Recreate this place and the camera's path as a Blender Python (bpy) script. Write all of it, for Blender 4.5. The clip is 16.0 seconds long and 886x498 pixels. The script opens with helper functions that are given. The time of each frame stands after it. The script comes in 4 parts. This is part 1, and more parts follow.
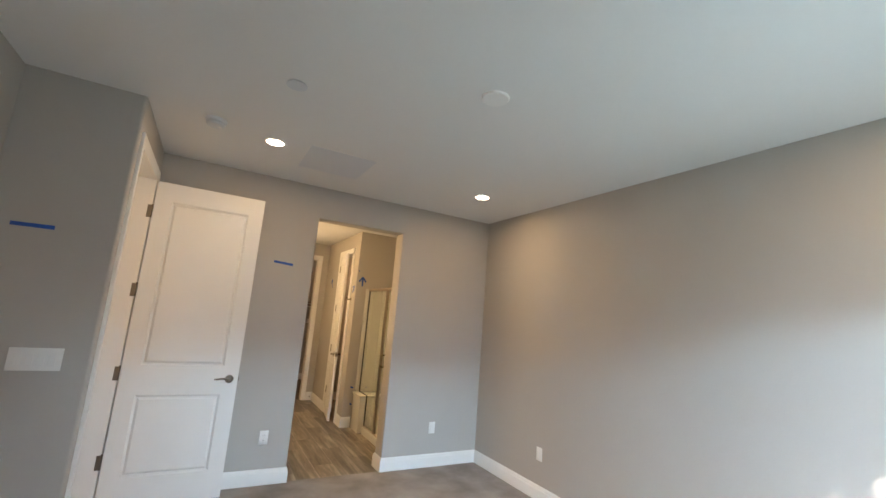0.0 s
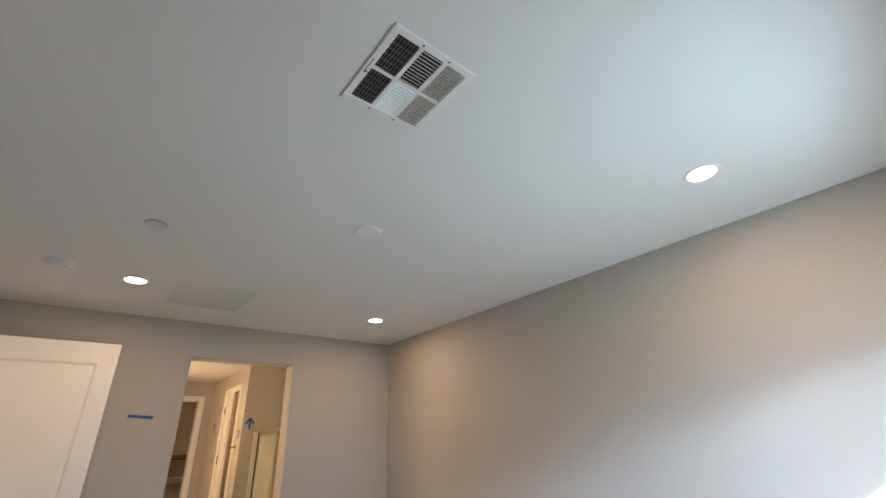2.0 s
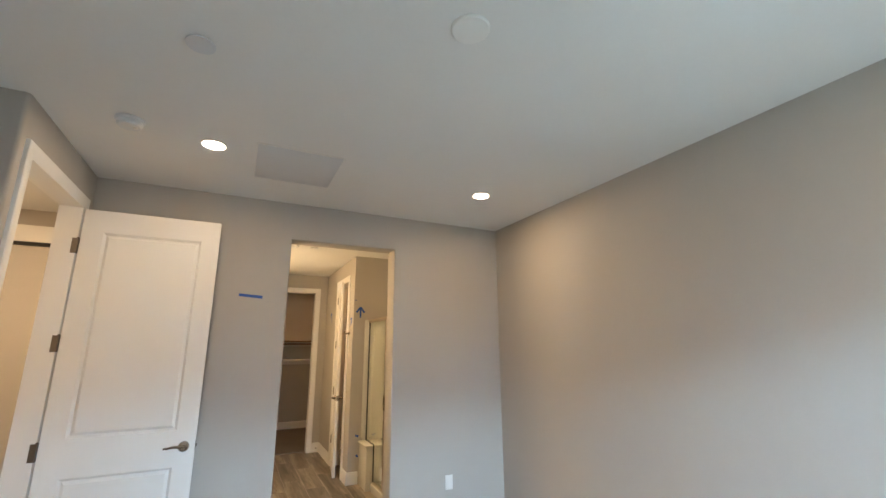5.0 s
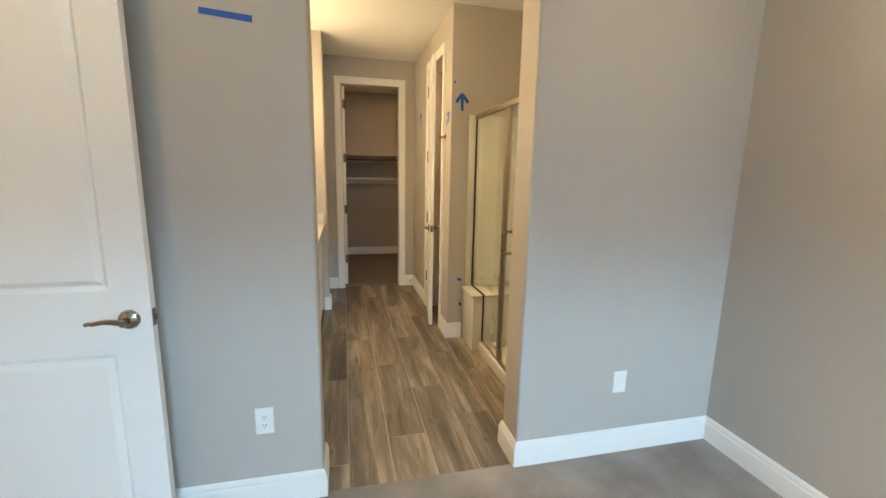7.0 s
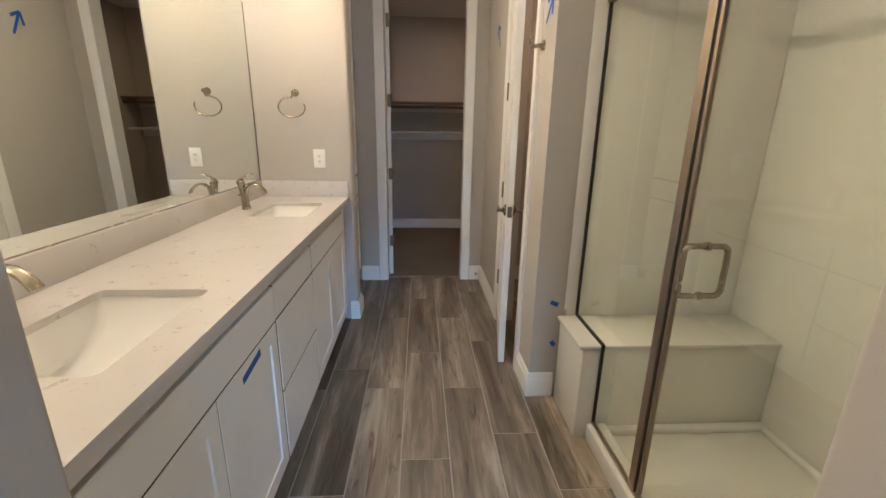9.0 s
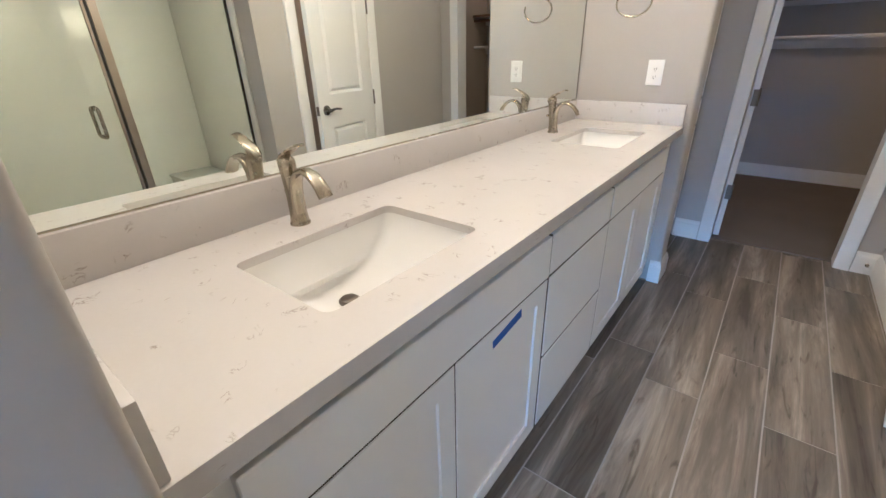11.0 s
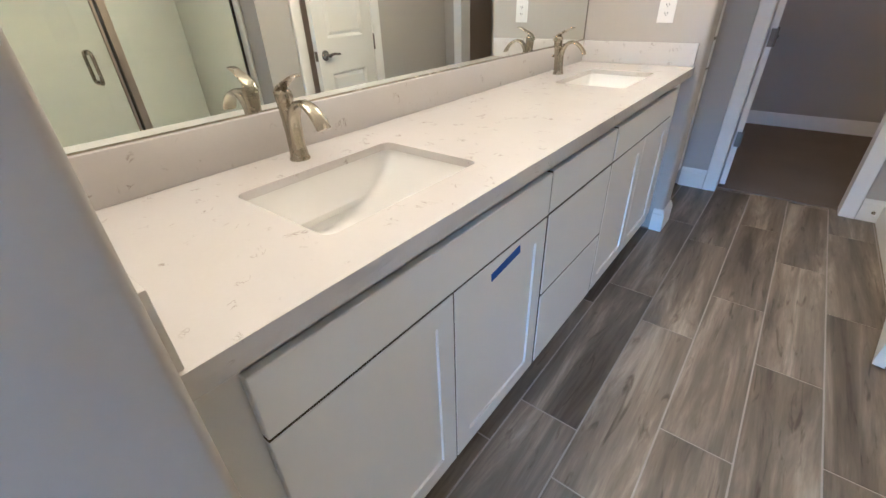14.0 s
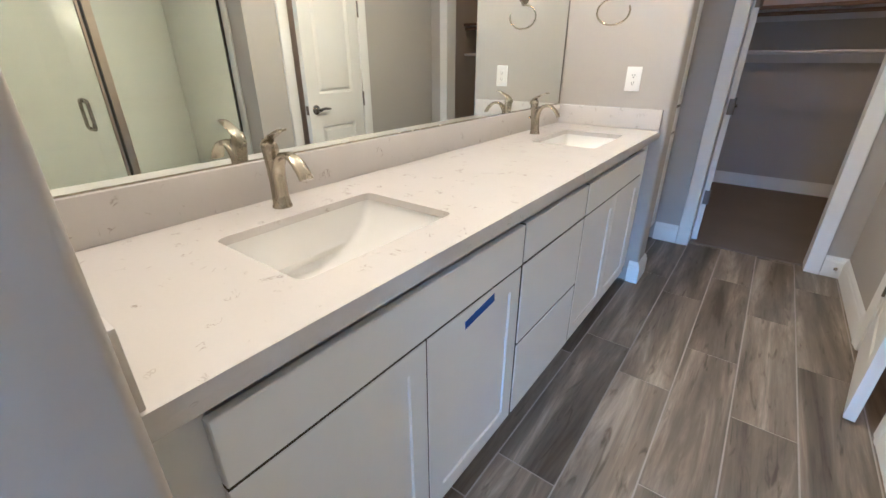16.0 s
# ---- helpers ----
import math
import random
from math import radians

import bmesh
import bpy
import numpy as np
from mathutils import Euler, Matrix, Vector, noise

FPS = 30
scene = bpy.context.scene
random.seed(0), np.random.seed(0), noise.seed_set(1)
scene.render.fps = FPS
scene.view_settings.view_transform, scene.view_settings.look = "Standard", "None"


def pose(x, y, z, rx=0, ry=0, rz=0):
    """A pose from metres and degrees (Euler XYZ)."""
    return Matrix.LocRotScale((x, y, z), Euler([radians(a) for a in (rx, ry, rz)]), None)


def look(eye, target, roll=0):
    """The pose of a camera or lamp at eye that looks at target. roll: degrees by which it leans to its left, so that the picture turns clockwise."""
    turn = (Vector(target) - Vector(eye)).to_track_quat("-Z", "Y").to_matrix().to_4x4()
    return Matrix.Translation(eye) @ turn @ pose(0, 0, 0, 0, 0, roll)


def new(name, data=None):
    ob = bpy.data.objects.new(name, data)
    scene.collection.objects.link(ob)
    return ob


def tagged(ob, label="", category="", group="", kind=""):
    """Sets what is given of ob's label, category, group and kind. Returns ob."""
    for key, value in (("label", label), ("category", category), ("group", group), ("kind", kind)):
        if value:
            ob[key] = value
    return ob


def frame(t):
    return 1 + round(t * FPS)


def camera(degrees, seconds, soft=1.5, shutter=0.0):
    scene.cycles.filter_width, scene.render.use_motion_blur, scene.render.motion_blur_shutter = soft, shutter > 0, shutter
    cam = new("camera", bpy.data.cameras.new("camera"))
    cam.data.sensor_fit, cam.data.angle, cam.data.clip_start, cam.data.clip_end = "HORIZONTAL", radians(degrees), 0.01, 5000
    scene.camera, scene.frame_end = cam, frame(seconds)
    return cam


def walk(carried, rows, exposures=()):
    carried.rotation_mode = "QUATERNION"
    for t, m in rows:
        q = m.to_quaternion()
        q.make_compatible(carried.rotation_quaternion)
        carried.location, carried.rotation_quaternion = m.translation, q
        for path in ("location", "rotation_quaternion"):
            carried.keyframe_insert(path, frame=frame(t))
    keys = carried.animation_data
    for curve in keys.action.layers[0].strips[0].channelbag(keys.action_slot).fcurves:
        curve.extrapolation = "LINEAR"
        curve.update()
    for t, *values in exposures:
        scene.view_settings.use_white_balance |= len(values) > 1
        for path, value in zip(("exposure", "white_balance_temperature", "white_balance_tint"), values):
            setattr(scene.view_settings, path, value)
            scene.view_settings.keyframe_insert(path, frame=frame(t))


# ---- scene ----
cam = camera(93.5, 16.0)
PATH = [
    (0, (1.614, 1.923, 1.55), (2.559, 3.655, 1.88), 4.7),
    (0.5, (1.658, 1.89, 1.607), (2.769, 3.464, 2.143), 1.7),
    (1, (1.691, 1.843, 1.636), (2.928, 3.246, 2.345), -0.7),
    (1.5, (1.732, 1.795, 1.647), (2.978, 3.139, 2.45), -2.3),
    (2, (1.76, 1.8, 1.644), (2.943, 3.173, 2.489), -2.9),
    (2.5, (1.778, 1.785, 1.63), (2.913, 3.2, 2.473), -2.6),
    (3, (1.786, 1.78, 1.625), (2.868, 3.267, 2.409), -0.6),
    (3.2, (1.793, 1.789, 1.619), (2.854, 3.309, 2.371), 0.3),
    (5.3, (2.183, 2.721, 1.548), (2.983, 4.525, 1.877), -0.6),
    (5.5, (2.243, 2.918, 1.547), (2.998, 4.758, 1.763), -0.7),
    (6, (2.338, 3.406, 1.489), (3.032, 5.281, 1.442), -0.6),
    (6.5, (2.438, 3.878, 1.442), (3.068, 5.76, 1.191), 0.3),
    (7, (2.564, 4.351, 1.416), (3.024, 6.265, 1.06), 1.1),
    (7.5, (2.644, 4.789, 1.422), (3.018, 6.715, 1.034), 1.9),
    (8, (2.788, 5.218, 1.379), (3.023, 7.158, 0.951), 1.8),
    (8.5, (2.847, 5.551, 1.345), (2.978, 7.482, 0.842), 1.3),
    (9, (2.85, 5.825, 1.342), (2.963, 7.745, 0.794), 0.9),
    (9.5, (2.809, 6.029, 1.339), (2.448, 7.914, 0.776), -0.1),
    (10, (2.76, 6.184, 1.314), (1.863, 7.842, 0.647), -0.7),
    (10.2, (2.749, 6.207, 1.299), (1.712, 7.759, 0.582), -1.3),
    (12.3, (2.77, 6.202, 1.246), (1.638, 7.546, 0.291), -2.2),
    (12.5, (2.774, 6.199, 1.231), (1.648, 7.531, 0.252), -2.3),
    (13, (2.779, 6.193, 1.226), (1.671, 7.506, 0.202), -2.5),
    (13.5, (2.78, 6.187, 1.228), (1.684, 7.499, 0.189), -2.3),
    (14, (2.784, 6.184, 1.229), (1.696, 7.507, 0.197), -2.1),
    (14.5, (2.791, 6.181, 1.23), (1.706, 7.522, 0.218), -1.7),
    (15, (2.803, 6.177, 1.231), (1.722, 7.546, 0.254), -1.2),
    (15.5, (2.814, 6.176, 1.234), (1.721, 7.581, 0.321), -0.7),
    (16, (2.822, 6.177, 1.241), (1.723, 7.63, 0.415), 0.0),
]
EXPOSURES = [(0, 1.06, 6600, 15), (1.0, 1.03, 6550, 18), (3.2, 1.03, 6550, 19), (5.3, 1.24, 6400, 12), (6.5, 1.36, 6150, 8), (7.3, 1.42, 6100, 7), (8.0, 1.30, 6250, 9), (8.5, 1.2, 6000, 7), (8.8, 1.2, 5200, 10), (9.5, 1.31, 4500, 12), (10.2, 1.43, 4370, 13), (12.5, 1.6, 4400, 12), (16.0, 1.62, 4350, 12)]
walk(cam, [(t, look(eye, target, roll)) for t, eye, target, roll in PATH], EXPOSURES)

# ---- light: window sky and sun, recessed lamps, vanity lamps ----
world = bpy.data.worlds.new("sky")
scene.world = world
world.use_nodes = True
wn, wl = world.node_tree.nodes, world.node_tree.links
sky = wn.new("ShaderNodeTexSky")
sky.sky_type = "NISHITA"
sky.sun_disc = False
sky.sun_elevation = radians(31)
sky.sun_rotation = radians(217)
wl.new(sky.outputs[0], wn["Background"].inputs[0])
wn["Background"].inputs[1].default_value = 0.15

sun = new("sun", bpy.data.lights.new("sun", "SUN"))
sun.data.energy, sun.data.angle, sun.data.color = 4.0, radians(0.6), (1.0, 0.95, 0.88)
sun.matrix_world = look((0, 0, 10), (0.553, 0.79, 10 - 0.604))

CEIL, BATH_CEIL = 2.743, 2.70


def lamp(name, kind, energy, color, m, size, size_y=None):
    ob = new(name, bpy.data.lights.new(name, kind))
    ob.data.energy, ob.data.color = energy, color
    if kind == "AREA":
        ob.data.shape = "DISK" if size_y is None else "RECTANGLE"
        ob.data.size = size
        if size_y is not None:
            ob.data.size_y = size_y
    else:
        ob.data.shadow_soft_size = size
    ob.matrix_world = m
    return ob


WARM = (1.0, 0.69, 0.38)
DOWNLIGHTS = [(1.876, 5.138), (3.788, 5.198), (3.779, 2.249), (1.876, 2.249)]
for lx, ly in DOWNLIGHTS:
    lamp("downlight_lamp", "AREA", 3.4, WARM, pose(lx, ly, CEIL - 0.012), 0.13)
lamp("closet_lamp", "AREA", 2.3, (1.0, 0.50, 0.17), pose(3.12, 10.6, BATH_CEIL - 0.012), 0.13)
# Unseen warm lamp, added to brighten the gap at the toilet room door.
lamp("toilet_room_fill_lamp", "AREA", 3.6, (1.0, 0.54, 0.21), pose(4.02, 8.65, BATH_CEIL - 0.012), 0.13)
# Unseen lamp without a fixture, added to light the hall.
lamp("hall_fill_lamp", "AREA", 16.0, WARM, pose(0.45, 5.9, CEIL - 0.012), 0.13)
VANITY_WARM = (1.0, 0.65, 0.29)
VANITY = [6.74, 8.16]
for vy in VANITY:
    for k in (-1, 0, 1):
        lamp("bulb_lamp", "POINT", 2.15, VANITY_WARM, pose(1.92, vy + 0.2 * k, 2.20), 0.035)
        lamp("shade_lamp", "AREA", 1.2, VANITY_WARM, look((2.00, vy + 0.2 * k, 2.17), (2.86, vy + 0.2 * k, 1.85)), 0.09)


# two unseen area lamps outdoors stand in for daylight through the bedroom window: open sky across, and the bounce of
# the ground outside
day = lamp("sky_stand_in_lamp", "AREA", 1220.0, (0.47, 0.755, 1.0), look((1.9, -4.8, 3.75), (3.35, 1.2, 1.8)), 11.0, 0.7)
up = lamp("ground_bounce_stand_in", "AREA", 128.0, (0.55, 0.88, 1.0), look((2.6, -0.1, 0.02), (2.6, 2.6, 2.743)), 6.0, 1.6)


# ---- materials ----
def mat(name, color, rough=0.5, metal=0.0, var=0.06, scale=3.0, bump=0.0, bump_scale=200.0, spec=0.5, fine=0.03, fine_scale=60.0):
    m = bpy.data.materials.new(name)
    m.use_nodes = True
    n, l = m.node_tree.nodes, m.node_tree.links
    b = n["Principled BSDF"]
    b.inputs["Roughness"].default_value, b.inputs["Metallic"].default_value = rough, metal
    b.inputs["Specular IOR Level"].default_value = spec
    co = n.new("ShaderNodeTexCoord")
    big = n.new("ShaderNodeTexNoise")
    big.inputs["Scale"].default_value, big.inputs["Detail"].default_value = scale, 4
    small = n.new("ShaderNodeTexNoise")
    small.inputs["Scale"].default_value, small.inputs["Detail"].default_value = fine_scale, 3
    l.new(co.outputs["Object"], big.inputs["Vector"])
    l.new(co.outputs["Object"], small.inputs["Vector"])
    add = n.new("ShaderNodeMath")
    add.operation = "MULTIPLY_ADD"
    l.new(big.outputs["Fac"], add.inputs[0])
    add.inputs[1].default_value, add.inputs[2].default_value = var * 2, 1 - var - fine
    add2 = n.new("ShaderNodeMath")
    add2.operation = "MULTIPLY_ADD"
    l.new(small.outputs["Fac"], add2.inputs[0])
    add2.inputs[1].default_value = fine * 2
    l.new(add.outputs[0], add2.inputs[2])
    mul = n.new("ShaderNodeVectorMath")
    mul.operation = "SCALE"
    mul.inputs[0].default_value = color
    l.new(add2.outputs[0], mul.inputs["Scale"])
    l.new(mul.outputs[0], b.inputs["Base Color"])
    rv = n.new("ShaderNodeMath")
    rv.operation = "MULTIPLY_ADD"
    l.new(big.outputs["Fac"], rv.inputs[0])
    rv.inputs[1].default_value, rv.inputs[2].default_value = 0.12 * rough, rough * 0.94
    l.new(rv.outputs[0], b.inputs["Roughness"])
    if bump:
        bn = n.new("ShaderNodeTexNoise")
        bn.inputs["Scale"].default_value, bn.inputs["Detail"].default_value = bump_scale, 3
        l.new(co.outputs["Object"], bn.inputs["Vector"])
        bp = n.new("ShaderNodeBump")
        bp.inputs["Strength"].default_value, bp.inputs["Distance"].default_value = bump, 0.002
        l.new(bn.outputs["Fac"], bp.inputs["Height"])
        l.new(bp.outputs[0], b.inputs["Normal"])
    return m


PAINT = mat("greige_wall_paint", (0.458, 0.430, 0.392), 0.75, var=0.03, scale=1.2, bump=0.12, bump_scale=70, fine=0.015, spec=0.25)
CEILING = mat("white_ceiling_paint", (0.76, 0.755, 0.735), 0.85, var=0.025, scale=1.0, bump=0.15, bump_scale=70, fine=0.015, spec=0.2)
TRIM = mat("white_semigloss_trim", (0.80, 0.79, 0.76), 0.38, var=0.02, scale=4, bump=0.05, bump_scale=300, fine=0.01)
CABINET = mat("white_cabinet_lacquer", (0.83, 0.82, 0.79), 0.36, var=0.02, scale=5, fine=0.01, bump=0.03, bump_scale=250)
PLASTIC = mat("white_plastic", (0.80, 0.79, 0.76), 0.35, var=0.02, fine=0.01)
NICKEL = mat("brushed_nickel", (0.43, 0.385, 0.295), 0.27, 1.0, var=0.06, scale=30, fine=0.08, fine_scale=400)
LEVER = mat("satin_nickel_lever", (0.36, 0.33, 0.295), 0.2, 1.0, var=0.06, scale=30, fine=0.06, fine_scale=400)
DARKMETAL = mat("aged_nickel_hinge", (0.19, 0.165, 0.14), 0.38, 1.0, var=0.08, scale=40, fine=0.06)
FRAME = mat("brushed_bronze_nickel_frame", (0.45, 0.38, 0.30), 0.36, 1.0, var=0.05, scale=20, fine=0.05, fine_scale=300)
CARPET = mat("grey_cut_pile_carpet", (0.292, 0.272, 0.26), 0.95, var=0.65, scale=3.2, bump=1.0, bump_scale=420, fine=0.22, fine_scale=260, spec=0.1)
# Copy of the bedroom carpet with the closet's dimness put into its colour.
SHADED_CARPET = mat("shaded_cut_pile_carpet", (0.19, 0.165, 0.14), 0.95, var=0.15, scale=2.5, bump=0.8, bump_scale=420, fine=0.12, fine_scale=260, spec=0.1)
TAPE = mat("blue_masking_tape", (0.014, 0.085, 0.40), 0.6, var=0.1, scale=40, fine=0.06, bump=0.1)
# Dark tone stands in for shade inside the cabinets and their gaps.
CABINET_SHADE = mat("dark_cabinet_shade", (0.045, 0.038, 0.032), 0.8, var=0.1)
GASKET = mat("black_rubber_gasket", (0.018, 0.016, 0.014), 0.5)
DARK = mat("head_gap_shade", (0.02, 0.02, 0.02), 0.8)
PORCELAIN = mat("white_porcelain", (0.84, 0.83, 0.80), 0.10, var=0.01, fine=0.005)
SURROUND = mat("white_solid_surface_shower", (0.645, 0.638, 0.585), 0.20, var=0.02, scale=2, fine=0.008)
GROUT = mat("light_grey_grout", (0.40, 0.36, 0.315), 0.9, var=0.15, scale=12, fine=0.1, bump=0.4)
SHELFWOOD = mat("white_melamine_shelf", (0.72, 0.70, 0.66), 0.45, var=0.02, fine=0.01)
RODWOOD = mat("stained_wood_rod", (0.17, 0.105, 0.065), 0.45, var=0.12, scale=14, fine=0.06)
HATCH = mat("semigloss_white_hatch", (0.64, 0.66, 0.68), 0.30, var=0.02, scale=2, fine=0.01)
# Grey puts the shade on the register's inner blades into their colour.
SLAT_SHADE = mat("shaded_register_blade", (0.20, 0.20, 0.195), 0.5, var=0.08, scale=20, fine=0.05)
# Black pieces stand in for the shade in ducts and slots.
BLACKHOLE = mat("black_recess", (0.015, 0.015, 0.015), 0.5)
STUCCO = mat("sky_block_stucco", (0.42, 0.38, 0.33), 0.9, var=0.1, scale=1, bump=0.5, bump_scale=40)
SOIL = mat("bare_soil", (0.22, 0.18, 0.14), 0.95, var=0.25, scale=1.5, bump=1.0, bump_scale=20, fine=0.15)


def glow(name, color, strength):
    m = bpy.data.materials.new(name)
    m.use_nodes = True
    b = m.node_tree.nodes["Principled BSDF"]
    b.inputs["Base Color"].default_value = (0.8, 0.8, 0.8, 1)
    b.inputs["Emission Color"].default_value = (*color, 1)
    b.inputs["Emission Strength"].default_value = strength
    return m


LED = glow("warm_led_lens", (1.0, 0.80, 0.60), 14.0)
BULB = glow("warm_bulb_glass", (1.0, 0.80, 0.55), 16.0)


def glass(name, color, rough=0.0, ior=1.45):
    m = bpy.data.materials.new(name)
    m.use_nodes = True
    b = m.node_tree.nodes["Principled BSDF"]
    b.inputs["Base Color"].default_value = (*color, 1)
    b.inputs["Roughness"].default_value = rough
    b.inputs["IOR"].default_value = ior
    b.inputs["Transmission Weight"].default_value = 1.0
    return m


GLASS = glass("clear_greenish_shower_glass", (0.905, 0.935, 0.893))
PANE = glass("clear_window_glass", (0.97, 0.98, 0.98))
SHADE = glass("frosted_lamp_glass", (0.95, 0.93, 0.9), 0.35)

MIRROR = mat("silvered_mirror", (0.86, 0.89, 0.85), 0.0, 1.0, var=0.0, fine=0.0)
MIRROR.node_tree.nodes["Principled BSDF"].inputs["Roughness"].default_value = 0.0
for lk in list(MIRROR.node_tree.links):
    if lk.to_socket.name == "Roughness":
        MIRROR.node_tree.links.remove(lk)


def ramp(n, stops):
    r = n.new("ShaderNodeValToRGB")
    e = r.color_ramp.elements
    while len(e) < len(stops):
        e.new(0.5)
    for el, (p, c) in zip(e, stops):
        el.position, el.color = p, (*c, 1)
    return r


def wood_tile():
    """Wood-look porcelain: streaks along y, varied from tile to tile."""
    m = bpy.data.materials.new("wood_look_porcelain_tile")
    m.use_nodes = True
    n, l = m.node_tree.nodes, m.node_tree.links
    b = n["Principled BSDF"]
    geo, info = n.new("ShaderNodeNewGeometry"), n.new("ShaderNodeObjectInfo")
    sh = n.new("ShaderNodeMath")
    sh.operation = "MULTIPLY"
    sh.inputs[1].default_value = 37.0
    l.new(info.outputs["Random"], sh.inputs[0])
    comb = n.new("ShaderNodeCombineXYZ")
    l.new(sh.outputs[0], comb.inputs[2])
    l.new(sh.outputs[0], comb.inputs[1])
    add = n.new("ShaderNodeVectorMath")
    l.new(geo.outputs["Position"], add.inputs[0])
    l.new(comb.outputs[0], add.inputs[1])
    mp = n.new("ShaderNodeMapping")
    mp.inputs["Scale"].default_value = (10.5, 0.95, 1.0)
    l.new(add.outputs[0], mp.inputs[0])
    n1 = n.new("ShaderNodeTexNoise")
    n1.inputs["Scale"].default_value, n1.inputs["Detail"].default_value = 1.0, 6
    n1.inputs["Roughness"].default_value, n1.inputs["Distortion"].default_value = 0.64, 0.45
    l.new(mp.outputs[0], n1.inputs["Vector"])
    mp2 = n.new("ShaderNodeMapping")
    mp2.inputs["Scale"].default_value = (90.0, 4.0, 1.0)
    l.new(add.outputs[0], mp2.inputs[0])
    n2 = n.new("ShaderNodeTexNoise")
    n2.inputs["Scale"].default_value, n2.inputs["Detail"].default_value = 1.0, 4
    l.new(mp2.outputs[0], n2.inputs["Vector"])
    r1 = ramp(n, [(0.32, (0.080, 0.064, 0.048)), (0.43, (0.160, 0.132, 0.099)), (0.50, (0.198, 0.165, 0.124)), (0.57, (0.285, 0.238, 0.180)), (0.68, (0.47, 0.40, 0.305))])
    l.new(n1.outputs["Fac"], r1.inputs[0])
    g = n.new("ShaderNodeMath")
    g.operation = "MULTIPLY_ADD"
    l.new(n2.outputs["Fac"], g.inputs[0])
    g.inputs[1].default_value, g.inputs[2].default_value = 0.36, 0.80
    tv = n.new("ShaderNodeMath")
    tv.operation = "MULTIPLY_ADD"
    l.new(info.outputs["Random"], tv.inputs[0])
    tv.inputs[1].default_value, tv.inputs[2].default_value = 0.5, 0.72
    g2 = n.new("ShaderNodeMath")
    g2.operation = "MULTIPLY"
    l.new(g.outputs[0], g2.inputs[0])
    l.new(tv.outputs[0], g2.inputs[1])
    sc = n.new("ShaderNodeVectorMath")
    sc.operation = "SCALE"
    l.new(r1.outputs[0], sc.inputs[0])
    l.new(g2.outputs[0], sc.inputs["Scale"])
    # small dark knots and flecks
    mp3 = n.new("ShaderNodeMapping")
    mp3.inputs["Scale"].default_value = (24.0, 3.2, 1.0)
    l.new(add.outputs[0], mp3.inputs[0])
    n3 = n.new("ShaderNodeTexNoise")
    n3.inputs["Scale"].default_value, n3.inputs["Detail"].default_value = 1.0, 5
    n3.inputs["Distortion"].default_value = 1.6
    l.new(mp3.outputs[0], n3.inputs["Vector"])
    r3 = ramp(n, [(0.0, (0.36, 0.33, 0.31)), (0.29, (0.52, 0.49, 0.46)), (0.40, (1, 1, 1)), (1.0, (1, 1, 1))])
    l.new(n3.outputs["Fac"], r3.inputs[0])
    mm = n.new("ShaderNodeVectorMath")
    mm.operation = "MULTIPLY"
    l.new(sc.outputs[0], mm.inputs[0])
    l.new(r3.outputs[0], mm.inputs[1])
    l.new(mm.outputs[0], b.inputs["Base Color"])
    b.inputs["Roughness"].default_value = 0.42
    bp = n.new("ShaderNodeBump")
    bp.inputs["Strength"].default_value, bp.inputs["Distance"].default_value = 0.12, 0.002
    l.new(n2.outputs["Fac"], bp.inputs["Height"])
    l.new(bp.outputs[0], b.inputs["Normal"])
    return m


TILE = wood_tile()


def quartz_stone():
    """Off-white quartz with sparse grey-brown flecks."""
    m = mat("off_white_quartz", (0.62, 0.592, 0.566), 0.11, var=0.045, scale=6, fine=0.02, fine_scale=120)
    n, l = m.node_tree.nodes, m.node_tree.links
    b = n["Principled BSDF"]
    base = b.inputs["Base Color"].links[0].from_socket
    co = n.new("ShaderNodeTexCoord")
    veins = n.new("ShaderNodeTexNoise")
    veins.inputs["Scale"].default_value, veins.inputs["Detail"].default_value = 26.0, 3
    veins.inputs["Distortion"].default_value = 1.5
    l.new(co.outputs["Object"], veins.inputs["Vector"])
    line = ramp(n, [(0.0, (0, 0, 0)), (0.468, (0, 0, 0)), (0.497, (1, 1, 1)), (0.524, (0, 0, 0)), (1.0, (0, 0, 0))])
    l.new(veins.outputs["Fac"], line.inputs[0])
    patch = n.new("ShaderNodeTexNoise")
    patch.inputs["Scale"].default_value, patch.inputs["Detail"].default_value = 21.0, 2
    l.new(co.outputs["Object"], patch.inputs["Vector"])
    pr = ramp(n, [(0.0, (0, 0, 0)), (0.595, (0, 0, 0)), (0.67, (1, 1, 1)), (1.0, (1, 1, 1))])
    l.new(patch.outputs["Fac"], pr.inputs[0])
    mk = n.new("ShaderNodeMath")
    mk.operation = "MULTIPLY"
    l.new(line.outputs[0], mk.inputs[0])
    l.new(pr.outputs[0], mk.inputs[1])
    mix = n.new("ShaderNodeMix")
    mix.data_type = "RGBA"
    l.new(mk.outputs[0], mix.inputs["Factor"])
    l.new(base, mix.inputs[6])
    mix.inputs[7].default_value = (0.33, 0.29, 0.255, 1)
    l.new(mix.outputs[2], b.inputs["Base Color"])
    return m


QUARTZ = quartz_stone()


